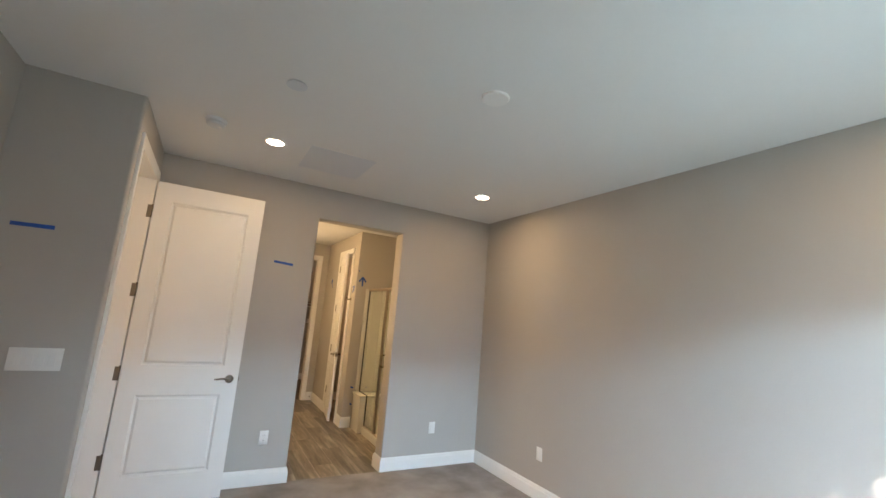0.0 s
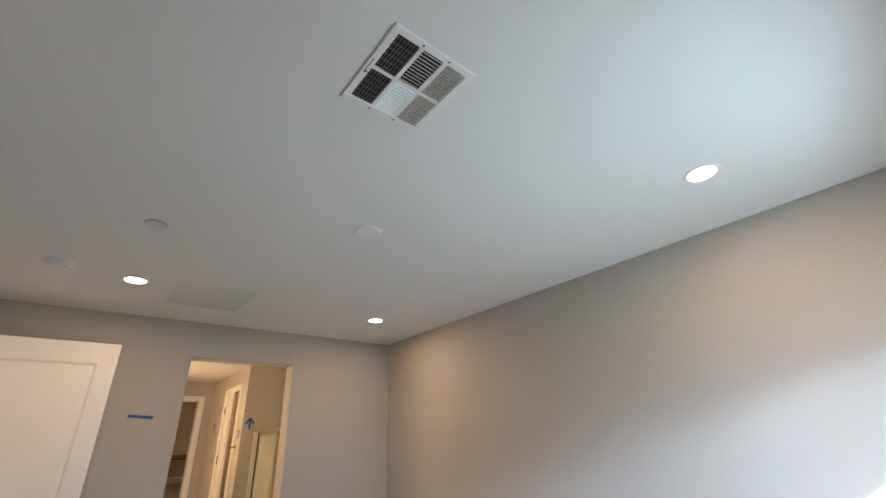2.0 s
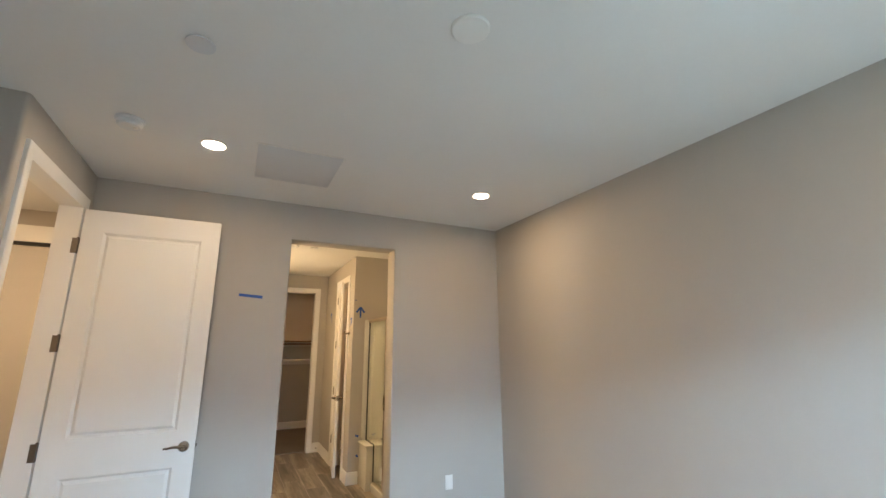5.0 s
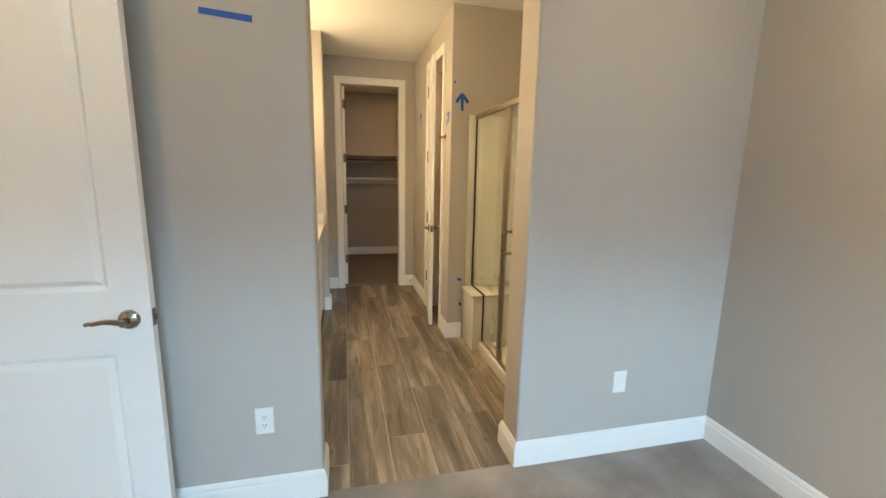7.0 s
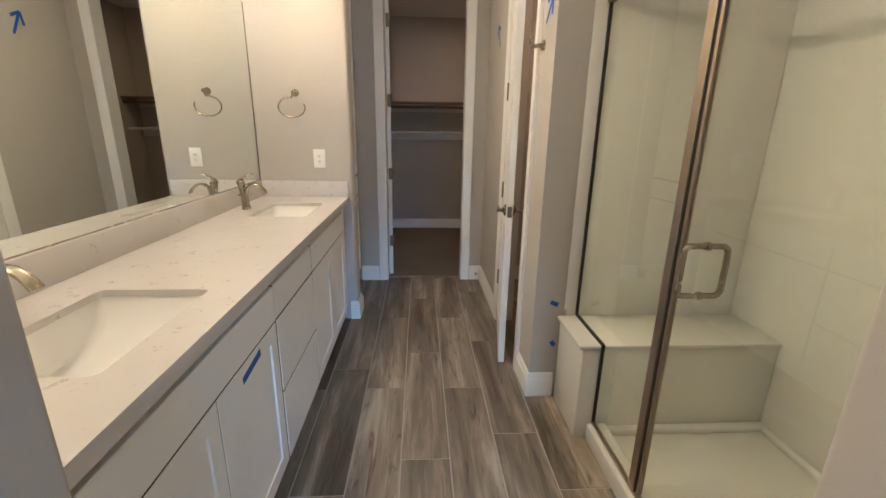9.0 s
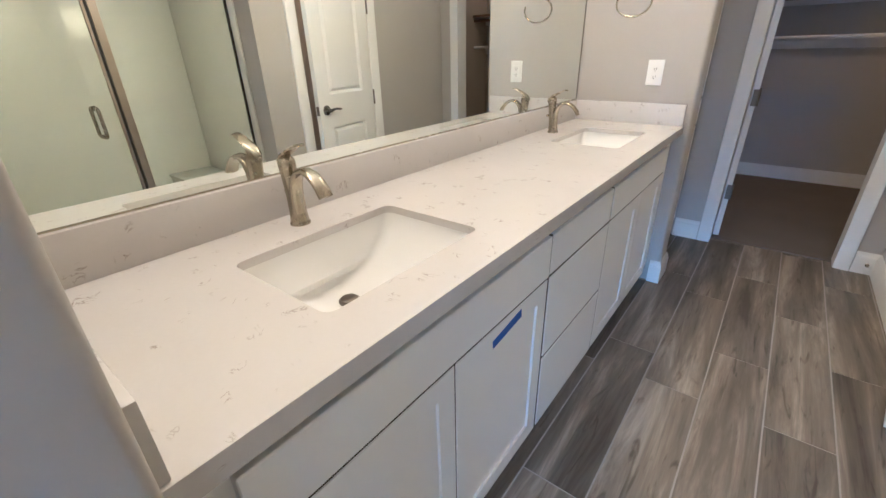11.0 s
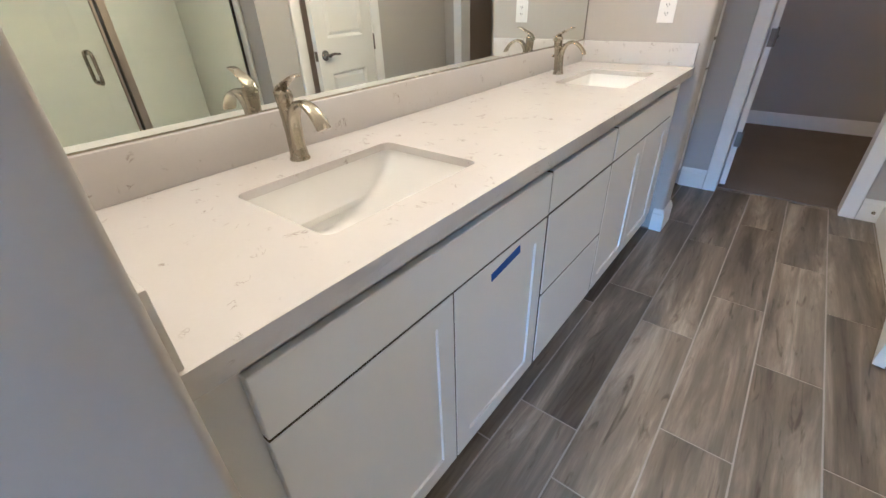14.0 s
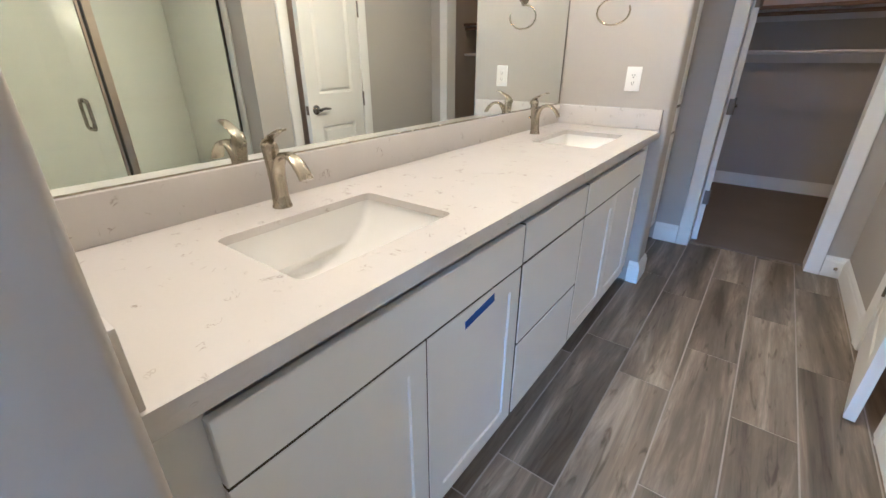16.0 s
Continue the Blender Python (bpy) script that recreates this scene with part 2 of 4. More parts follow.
# ---- builders ----
def box(bm, x0, x1, y0, y1, z0, z1, bevel=0.0, seg=2):
    vs = bmesh.ops.create_cube(bm, size=1.0)["verts"]
    for v in vs:
        v.co = Vector(((x0 + x1) / 2 + v.co.x * (x1 - x0), (y0 + y1) / 2 + v.co.y * (y1 - y0), (z0 + z1) / 2 + v.co.z * (z1 - z0)))
    if bevel:
        es = list({e for v in vs for e in v.link_edges})
        bmesh.ops.bevel(bm, geom=es, offset=bevel, segments=seg, affect="EDGES", profile=0.5)
    return bm


def boxes(*items, bevel=0.0):
    bm = bmesh.new()
    for it in items:
        box(bm, *it, bevel=bevel)
    return bm


def lathe(bm, profile, m=Matrix(), seg=24):
    """Spin (radius, height) pairs about the local z axis."""
    rings = []
    for r, z in profile:
        rings.append([bm.verts.new(m @ Vector((r * math.cos(2 * math.pi * i / seg), r * math.sin(2 * math.pi * i / seg), z))) for i in range(seg)])
    for a, b in zip(rings, rings[1:]):
        for i in range(seg):
            bm.faces.new((a[i], a[(i + 1) % seg], b[(i + 1) % seg], b[i]))
    bm.faces.new(list(reversed(rings[0])))
    bm.faces.new(rings[-1])
    return bm


def tube(bm, pts, radii, seg=12, flat=1.0, closed=False, up=(0, 0, 1)):
    """Sweep an ellipse along points; flat scales the cross-section across the side direction."""
    pts = [Vector(p) for p in pts]
    k = len(pts)
    rr = radii if isinstance(radii, (list, tuple)) else [radii] * k
    ff = flat if isinstance(flat, (list, tuple)) else [flat] * k
    rings = []
    for i, p in enumerate(pts):
        a = pts[(i - 1) % k] if closed or i else p
        b = pts[(i + 1) % k] if closed or i < k - 1 else p
        d = (b - a).normalized()
        side = d.cross(Vector(up))
        if side.length < 1e-4:
            side = d.cross(Vector((0, 1, 0)))
        side.normalize()
        nor = side.cross(d)
        rings.append([bm.verts.new(p + rr[i] * (side * ff[i] * math.cos(2 * math.pi * j / seg) + nor * math.sin(2 * math.pi * j / seg))) for j in range(seg)])
    for i in range(k if closed else k - 1):
        a, b = rings[i], rings[(i + 1) % k]
        for j in range(seg):
            bm.faces.new((a[j], a[(j + 1) % seg], b[(j + 1) % seg], b[j]))
    if not closed:
        bm.faces.new(list(reversed(rings[0])))
        bm.faces.new(rings[-1])
    return bm


def finish(name, bm, material, smooth=True):
    bmesh.ops.recalc_face_normals(bm, faces=bm.faces[:])
    me = bpy.data.meshes.new(name)
    bm.to_mesh(me)
    bm.free()
    me.materials.append(material)
    if smooth:
        for p in me.polygons:
            p.use_smooth = True
        me.set_sharp_from_angle(angle=radians(32))
    return me


def part(name, bm, material, parent=None, label="", smooth=True):
    ob = new(name, finish(name, bm, material, smooth))
    if parent is not None:
        ob.parent = parent
    if label:
        ob["label"] = label
    return ob


def thing(name, label, category, m=Matrix(), group="", kind=""):
    ob = new(name)
    ob.empty_display_size = 0.05
    ob.matrix_world = m
    return tagged(ob, label, category, group, kind)


def structure(name, bm, material, label, category):
    return tagged(part(name, bm, material), label, category, kind="structure")


def slab(pts, axis, a0, a1, rounded=(), r=0.018):
    """A wall from its outline in its own plane, extruded from a0 to a1 along axis; rounded: outline corners whose edges are bullnosed."""
    bm = bmesh.new()

    def place(u, w, a):
        return Vector((u, a, w)) if axis == "y" else (Vector((a, u, w)) if axis == "x" else Vector((u, w, a)))
    v0 = [bm.verts.new(place(u, w, a0)) for u, w in pts]
    v1 = [bm.verts.new(place(u, w, a1)) for u, w in pts]
    n = len(pts)
    bm.faces.new(v0)
    bm.faces.new(list(reversed(v1)))
    for i in range(n):
        bm.faces.new((v0[i], v1[i], v1[(i + 1) % n], v0[(i + 1) % n]))
    bmesh.ops.recalc_face_normals(bm, faces=bm.faces[:])
    es = []
    for i in rounded:
        j = (i + 1) % n
        for v in (v0, v1):
            e = bm.edges.get((v[i], v[j]))
            if e:
                es.append(e)
    if es:
        bmesh.ops.bevel(bm, geom=es, offset=r, segments=5, affect="EDGES", profile=0.5)
    return bm


def run(bm, profile, p0, p1, out, m0=0.0, m1=0.0):
    """Extrude a (depth, height) profile from p0 to p1 along the floor, proud towards out; m0, m1: mitre (1 outside corner, -1 inside)."""
    p0, p1, out = Vector((*p0, 0)), Vector((*p1, 0)), Vector((*out, 0))
    d = (p1 - p0).normalized()
    a = [bm.verts.new(p0 + out * u - d * u * m0 + Vector((0, 0, w))) for u, w in profile]
    b = [bm.verts.new(p1 + out * u + d * u * m1 + Vector((0, 0, w))) for u, w in profile]
    n = len(profile)
    for i in range(n):
        bm.faces.new((a[i], a[(i + 1) % n], b[(i + 1) % n], b[i]))
    bm.faces.new(a)
    bm.faces.new(list(reversed(b)))
    return bm


BASE = [(0, 0), (0.016, 0), (0.016, 0.098), (0.0145, 0.103), (0.0115, 0.107), (0.0115, 0.114), (0.009, 0.122), (0.0045, 0.130), (0.002, 0.134), (0, 0.134)]


def baseboard(p0, p1, out, m0=0.0, m1=0.0):
    return structure("baseboard", run(bmesh.new(), BASE, p0, p1, out, m0, m1), TRIM, "white painted stepped baseboard along the wall", "baseboard")


# ---- structure ----
X0, X1, Y0, Y1 = 0.55, 4.48, 1.30, 6.05   # bedroom
YB = 6.235                                 # bathroom side of the dividing wall
XM, YF = 1.79, 8.675                       # mirror wall, far vanity wall
YC = 9.50                                  # closet wall
XR, YS = 3.42, 7.712                       # right bathroom wall, shower end wall
H = CEIL

# dividing wall with a tall drywall opening
structure("wall_north", slab([(1.11, 0), (2.453, 0), (2.453, 2.43), (3.360, 2.43), (3.360, 0), (4.62, 0), (4.62, H), (1.11, H)], "y", Y1, YB, (1, 2, 3), 0.012),
          PAINT, "greige painted drywall with a rounded uncased opening", "wall")
structure("wall_east", slab([(1.15, 0), (Y1, 0), (Y1, H), (1.15, H)], "x", X1, 4.62), PAINT, "greige painted drywall in daylight and lamp light", "wall")
# back wall with the window
WX0, WX1, WZ0, WZ1 = 2.75, 3.95, 0.75, 2.22
bm = boxes((0.4, WX0, 1.15, Y0, 0, H), (WX1, X1, 1.15, Y0, 0, H), (WX0, WX1, 1.15, Y0, 0, WZ0), (WX0, WX1, 1.15, Y0, WZ1, H))
structure("wall_south", bm, PAINT, "greige painted drywall with a wide window", "wall")
structure("wall_west", slab([(Y0, 0), (4.92, 0), (4.92, H), (Y0, H)], "x", 0.43, X0), PAINT, "greige painted drywall beside the entry", "wall")
# short wall with the switches, then the wall of the hall door; one rounded corner
bm = bmesh.new()
plan = [(0.43, 4.92), (1.11, 4.92), (1.11, 5.045), (0.43, 5.045)]
bm = slab(plan, "z", 0, H)
bmesh.ops.bevel(bm, geom=[e for e in bm.edges if abs(e.verts[0].co.x - 1.11) < 1e-4 and abs(e.verts[1].co.x - 1.11) < 1e-4 and abs(e.verts[0].co.y - 4.92) < 1e-4 and abs(e.verts[1].co.y - 4.92) < 1e-4],
                offset=0.018, segments=5, affect="EDGES", profile=0.5)
structure("wall_switch", bm, PAINT, "greige painted drywall with a light switch plate", "wall")
bm = boxes((0.995, 1.11, 5.875, 7.20, 0, H), (0.995, 1.11, 5.045, 5.875, 2.472, H))
structure("wall_hall_door", bm, PAINT, "greige painted drywall round the hall door", "wall")
# hall beyond the open door
structure("wall_hall", boxes((-0.22, -0.10, 4.92, 7.32, 0, H), (-0.10, 0.43, 4.92, 5.045, 0, H), (-0.10, 1.11, 7.20, 7.32, 0, H)), PAINT, "warm lit hall wall behind the open door", "wall")
# bathroom walls
structure("wall_vanity", slab([(YB, 0), (YC, 0), (YC, H), (YB, H)], "x", 1.66, XM), PAINT, "pale greige bathroom wall behind the mirror", "wall")
bm = slab([(XM, YF), (2.402, YF), (2.402, 8.84), (XM, 8.84)], "z", 0, H)
bmesh.ops.bevel(bm, geom=[e for e in bm.edges if all(abs(v.co.x - 2.402) < 1e-4 for v in e.verts) and abs(e.verts[0].co.z - e.verts[1].co.z) > 1],
                offset=0.018, segments=5, affect="EDGES", profile=0.5)
structure("wall_vanity_end", bm, PAINT, "short greige wall at the end of the vanity", "wall")
structure("wall_closet", slab([(1.66, 0), (2.546, 0), (2.546, 2.424), (3.248, 2.424), (3.248, 0), (4.62, 0), (4.62, H), (1.66, H)], "y", YC, 9.62),
          PAINT, "greige bathroom wall round the closet door", "wall")
structure("wall_toilet_room", slab([(YS, 0), (7.995, 0), (7.995, 2.424), (8.628, 2.424), (8.628, 0), (YC, 0), (YC, H), (YS, H)], "x", XR, 3.535, ()),
          PAINT, "greige bathroom wall with a narrow door", "wall")
structure("wall_shower_end", boxes((3.535, 4.62, YS, 7.827, 0, H)), PAINT, "greige return wall beside the shower", "wall")
structure("wall_bath_east", boxes((4.48, 4.62, YB, YS, 0, H), (4.48, 4.62, 7.827, YC, 0, H)), PAINT, "greige bathroom outer wall", "wall")
# walk-in closet
structure("wall_closet_back", boxes((1.6, 4.42, 11.626, 11.746, 0, H)), PAINT, "dim greige walk-in closet wall", "wall")
structure("wall_closet_west", boxes((1.6, 1.72, 9.62, 11.626, 0, H)), PAINT, "dim greige walk-in closet side wall", "wall")
structure("wall_closet_east", boxes((4.3, 4.42, 9.62, 11.626, 0, H)), PAINT, "dim greige walk-in closet side wall", "wall")

# ceiling
structure("ceiling", boxes((-0.3, 4.7, 1.1, 12.0, H, H + 0.12)), CEILING, "matte white textured drywall ceiling", "ceiling")
structure("ceiling_bath", boxes((XM, 4.48, YB, YC, BATH_CEIL, H), (1.72, 4.3, 9.62, 11.626, BATH_CEIL, H)), CEILING, "matte white drywall ceiling of the bathroom", "ceiling")
# floors
structure("floor_bedroom", boxes((0.3, 4.62, 1.15, 6.062, -0.12, 0.006), (-0.25, 0.3, 4.9, 7.3, -0.12, 0.006), (0.3, 1.1, 6.062, 7.3, -0.12, 0.006)), CARPET, "grey cut-pile carpet with soft footmarks", "carpet")
structure("floor_closet", boxes((1.6, 4.62, 9.578, 11.75, -0.12, 0.006)), SHADED_CARPET, "closet carpet, coloured dark brown-grey to stand in for dim light", "carpet")
bath_floor = structure("floor_bath", boxes((1.6, 4.62, 6.062, 9.578, -0.12, -0.0018)), GROUT, "wood-look porcelain plank floor with pale grout", "tiled floor")
structure("ground", boxes((-300, 300, -300, 300, -0.30, -0.13)), SOIL, "bare graded soil round the house", "ground")
# Unseen wall, added to keep low skylight out of the window.
structure("sky_block_wall", boxes((-14, 22, -9.0, -8.0, -0.13, 4.4)), STUCCO, "plain unseen stucco wall added to block the low sky", "building")


# baseboards
baseboard((3.360, Y1), (X1, Y1), (0, -1), 1, -1)
baseboard((X1, Y1), (X1, Y0), (-1, 0), -1, -1)
baseboard((3.360, YB), (3.360, Y1), (-1, 0), 1, 1)
baseboard((1.11, Y1), (2.453, Y1), (0, -1), -1, 1)
baseboard((2.453, Y1), (2.453, YB), (1, 0), 1, 1)
baseboard((0.55, 4.92), (1.11, 4.92), (0, -1), -1, 1)
baseboard((0.55, Y0), (0.55, 4.92), (1, 0), -1, -1)
baseboard((0.55, Y0), (X1, Y0), (0, 1), -1, -1)
baseboard((2.352, YF), (2.402, YF), (0, -1), 0, 1)
baseboard((2.402, YF), (2.402, 8.84), (1, 0), 1, 1)
baseboard((2.402, 8.84), (2.305, 8.84), (0, 1), 1, 0)
baseboard((2.325, YC), (2.482, YC), (0, -1), 0, 0)
baseboard((3.312, YC), (XR, YC), (0, -1), 0, -1)
baseboard((XR, YC), (XR, 8.690), (-1, 0), -1, 0)
baseboard((XR, 7.934), (XR, YS), (-1, 0), 0, 1)
baseboard((XR, YS), (3.545, YS), (0, -1), 1, 0)
baseboard((1.72, 11.626), (4.3, 11.626), (0, -1), -1, -1)
baseboard((4.3, 11.626), (4.3, 9.62), (-1, 0), -1, -1)
baseboard((1.72, 9.62), (1.72, 11.626), (1, 0), -1, -1)
baseboard((4.48, 7.827), (4.48, YC), (-1, 0), -1, -1)
baseboard((3.535, YC), (4.48, YC), (0, -1), -1, -1)
baseboard((-0.10, 7.20), (0.10, 7.20), (0, -1), -1, 0)


# ---- doors and their casings ----
CASE = [(0, 0), (0, 0.011), (0.012, 0.014), (0.030, 0.0145), (0.045, 0.0175), (0.060, 0.019), (0.072, 0.019), (0.076, 0.016), (0.076, 0)]


def casing(name, axis, a, sign, u0, u1, top, label, jamb=None):
    """Moulded casing on three sides of an opening u0..u1 in the plane axis=a, proud by sign; jamb: the other wall face, to line the opening."""
    thing_ob = thing(name, label, "door frame", kind="structure")

    def place(u, w, d):
        return Vector((u, a + sign * d, w)) if axis == "y" else Vector((a + sign * d, u, w))
    for kind in ("left", "right", "head"):
        bm = bmesh.new()
        ends = []
        for w in (0, 1):
            ring = []
            for off, d in CASE:
                if kind == "left":
                    p = place(u0 - off, 0 if w == 0 else top + off, d)
                elif kind == "right":
                    p = place(u1 + off, 0 if w == 0 else top + off, d)
                else:
                    p = place(u0 - off if w == 0 else u1 + off, top + off, d)
                ring.append(bm.verts.new(p))
            ends.append(ring)
        n = len(CASE)
        for i in range(n):
            bm.faces.new((ends[0][i], ends[0][(i + 1) % n], ends[1][(i + 1) % n], ends[1][i]))
        bm.faces.new(ends[0])
        bm.faces.new(list(reversed(ends[1])))
        part("casing", bm, TRIM, thing_ob)
    if jamb is not None:
        lo, hi = sorted((a, jamb))
        t = 0.016
        for p, q, z0, z1 in ((u0 - t, u0, 0, top), (u1, u1 + t, 0, top), (u0 - t, u1 + t, top, top + t)):
            bm = bmesh.new()
            box(bm, *((p, q, lo, hi, z0, z1) if axis == "y" else (lo, hi, p, q, z0, z1)))
            part("jamb", bm, TRIM, thing_ob)
    return thing_ob


def door_face(bm, w, h, y, sgn, panels, stile):
    """One moulded face: flat stiles and rails with sunk, raised-field panels."""
    xs = [0, stile, w - stile, w]
    zs = sorted({0, h, *[q for p in panels for q in p]})
    for i in range(3):
        for k in range(len(zs) - 1):
            x0, x1, z0, z1 = xs[i], xs[i + 1], zs[k], zs[k + 1]
            if i == 1 and (z0, z1) in panels:
                loops = []
                for ins, dep in ((0, 0), (0.001, 0.002), (0.0145, 0.0165), (0.0170, 0.0168), (0.033, 0.0025), (0.036, 0.0018)):
                    loops.append([bm.verts.new((x, y - sgn * dep, z)) for x, z in ((x0 + ins, z0 + ins), (x1 - ins, z0 + ins), (x1 - ins, z1 - ins), (x0 + ins, z1 - ins))])
                for a, b in zip(loops, loops[1:]):
                    for j in range(4):
                        bm.faces.new((a[j], a[(j + 1) % 4], b[(j + 1) % 4], b[j]))
                bm.faces.new(loops[-1])
            else:
                bm.faces.new([bm.verts.new((x, y, z)) for x, z in ((x0, z0), (x1, z0), (x1, z1), (x0, z1))])


def door_slab(w, h, t, stile=0.115):
    bm = bmesh.new()
    panels = [(0.21, 0.79), (1.01, h - 0.15)]
    door_face(bm, w, h, 0, -1, panels, stile)
    door_face(bm, w, h, t, 1, panels, stile)
    bmesh.ops.remove_doubles(bm, verts=bm.verts[:], dist=1e-5)
    c = [(0, 0, 0), (w, 0, 0), (w, t, 0), (0, t, 0)]
    lo = [bm.verts.new(p) for p in c]
    hi = [bm.verts.new((p[0], p[1], h)) for p in c]
    for i in (1, 3):
        bm.faces.new((lo[i], lo[(i + 1) % 4], hi[(i + 1) % 4], hi[i]))
    bm.faces.new(lo)
    bm.faces.new(list(reversed(hi)))
    return bm


def lever(parent, x, z, y, sgn, reach):
    """Rose and curved lever on one face; reach: signed length along the door."""
    bm = bmesh.new()
    pts, rad = [], []
    for i in range(11):
        s = i / 10
        pts.append((x + reach * s, y + sgn * (0.043 - 0.006 * s), z + 0.010 * math.sin(s * 2.6) - 0.012 * s * s + (0.006 * s if s > 0.8 else 0)))
        rad.append(0.0105 - 0.0045 * s)
    tube(bm, pts, rad, 12, 0.75)
    lev = part("lever_handle", bm, LEVER, parent, "brushed nickel lever")
    bm = bmesh.new()
    m = Matrix.Translation((x, y, z)) @ Matrix.Rotation(radians(-90 * sgn), 4, "X")
    lathe(bm, [(0.033, 0), (0.033, 0.004), (0.029, 0.010), (0.018, 0.014), (0.012, 0.020), (0.011, 0.040), (0.013, 0.046), (0.010, 0.052)], m, 28)
    part("rose", bm, LEVER, lev)


def hinge(parent, x, y, z, jamb=False):
    bm = bmesh.new()
    lathe(bm, [(0.0065, -0.05), (0.0065, 0.05)], Matrix.Translation((x, y, z)), 12)
    lathe(bm, [(0.0045, 0.05), (0.008, 0.053), (0.004, 0.058)], Matrix.Translation((x, y, z)), 12)
    box(bm, x - 0.003, x + 0.0015, y, y + 0.033, z - 0.05, z + 0.05)
    if jamb:
        box(bm, x - 0.029, x - 0.002, y - 0.003, y + 0.001, z - 0.05, z + 0.05)
    part("hinge", bm, DARKMETAL, parent, "aged nickel butt hinge")


def door(name, label, w, m, latch_side=True, h=2.43, reach=0.11, z0=0.012):
    d = thing(name, label, "door", m, kind="structure")
    t = 0.035
    leaf = part("door_leaf", door_slab(w, h, t), TRIM, d, smooth=False)
    leaf.location.z = z0
    hx = w - 0.065
    lever(d, hx, 0.922, 0, -1, -reach)
    lever(d, hx, 0.922, t, 1, -reach)
    bm = bmesh.new()
    box(bm, w - 0.001, w + 0.002, 0.005, t - 0.005, 0.892, 0.952, 0.001, 1)
    box(bm, w, w + 0.010, 0.012, t - 0.014, 0.912, 0.932, 0.002, 1)
    part("latch_plate", bm, DARKMETAL, d, "aged nickel latch plate")
    for z in (0.34, 0.96, 1.58, 2.20):
        hinge(d, -0.008, -0.006, z, name == "door_1")
    return d


# hall door, open flat against the dividing wall
casing("door_frame_1", "x", 1.11, 1, 5.055, 5.862, 2.458, "white painted casing of the bedroom hall door", 0.995)
door("door_1", "white two-panel door with nickel lever, standing open", 0.80, pose(1.132, 5.868, 0), h=2.44)
# toilet-room door, ajar; its hinges are at the far jamb
casing("door_frame_2", "x", XR, -1, 8.012, 8.612, 2.409, "white painted casing of the toilet room door", 3.535)
door("door_2", "narrow white two-panel door with nickel levers, ajar", 0.595, pose(3.417, 8.608, 0, 0, 0, -99.5), h=2.392)
# closet door, swung right into the closet
casing("door_frame_3", "y", YC, -1, 2.562, 3.232, 2.409, "white painted casing of the walk-in closet doorway", 9.62)
door("door_3", "white two-panel closet door, swung wide open inwards", 0.655, pose(2.602, 9.632, 0, 0, 0, 96.0), h=2.392)

# hall: head casing of the door across
cf = thing("door_frame_4", "white painted head casing across the hall", "door frame", kind="structure")
part("casing", boxes((0.1, 0.99, 7.178, 7.198, 2.455, 2.60), bevel=0.003), TRIM, cf)
part("casing", boxes((0.1, 0.18, 7.178, 7.198, 0, 2.4545), bevel=0.003), TRIM, cf)
# Dark strip stands in for the shaded gap below the head casing.
part("gap_shade_strip", boxes((0.1805, 0.99, 7.186, 7.197, 2.42, 2.4535)), DARK, cf)

# bedroom window
win = thing("window_1", "white vinyl bedroom window with two panes", "window", kind="structure")
fr = part("window_frame", boxes((WX0, WX1, 1.17, 1.23, WZ0, WZ0 + 0.05), (WX0, WX1, 1.17, 1.23, WZ1 - 0.05, WZ1), (WX0, WX0 + 0.05, 1.17, 1.23, WZ0 + 0.05, WZ1 - 0.05),
                               (WX1 - 0.05, WX1, 1.17, 1.23, WZ0 + 0.05, WZ1 - 0.05), (3.325, 3.375, 1.17, 1.23, WZ0 + 0.05, WZ1 - 0.05)), TRIM, win)
for a, b in ((WX0 + 0.05, 3.325), (3.375, WX1 - 0.05)):
    pn = part("pane", boxes((a, b, 1.197, 1.203, WZ0 + 0.05, WZ1 - 0.05)), PANE, win)
    pn.visible_shadow = False
part("window_sill", boxes((WX0 - 0.03, WX1 + 0.03, 1.235, 1.34, WZ0 - 0.02, WZ0 - 0.001), bevel=0.004), TRIM, win)


# ---- ceiling fixtures ----
def downlight(x, y, z=H):
    d = thing("recessed_light", "round recessed ceiling light, switched on", "ceiling light", pose(x, y, z), "recessed lights")
    bm = bmesh.new()
    lathe(bm, [(0.080, 0.0), (0.080, -0.003), (0.073, -0.006), (0.062, -0.005), (0.061, 0.0)], seg=40)
    part("trim_ring", bm, PLASTIC, d)
    bm = bmesh.new()
    lathe(bm, [(0.060, -0.001), (0.060, -0.003), (0.045, -0.0045), (0.02, -0.005)], seg=40)
    part("lens", bm, LED, d, "glowing warm white lens")


for lx, ly in DOWNLIGHTS:
    downlight(lx, ly)
downlight(3.12, 10.6, BATH_CEIL)
# Unseen fixture, added to go with the toilet room fill lamp.
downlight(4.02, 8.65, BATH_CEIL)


def ceiling_disc(name, x, y, r, h, label, cat, steps, paint=HATCH, z=H):
    d = thing(name, label, cat, pose(x, y, z))
    bm = bmesh.new()
    lathe(bm, [(r * a, -h * b) for a, b in steps], seg=40)
    part("cover", bm, paint, d)
    return d


ceiling_disc("blank_ceiling_cover", 2.798, 3.643, 0.075, 0.012, "round white blank cover over a fan box", "ceiling cover", ((1, 0), (1, 0.6), (0.93, 1), (0.2, 1.1)), PLASTIC)
ceiling_disc("sprinkler_cover", 1.862, 4.184, 0.055, 0.010, "flat round white fire sprinkler cover plate", "sprinkler", ((0.9, 0), (0.9, 0.5), (1, 0.5), (1, 1), (0.2, 1.05)))
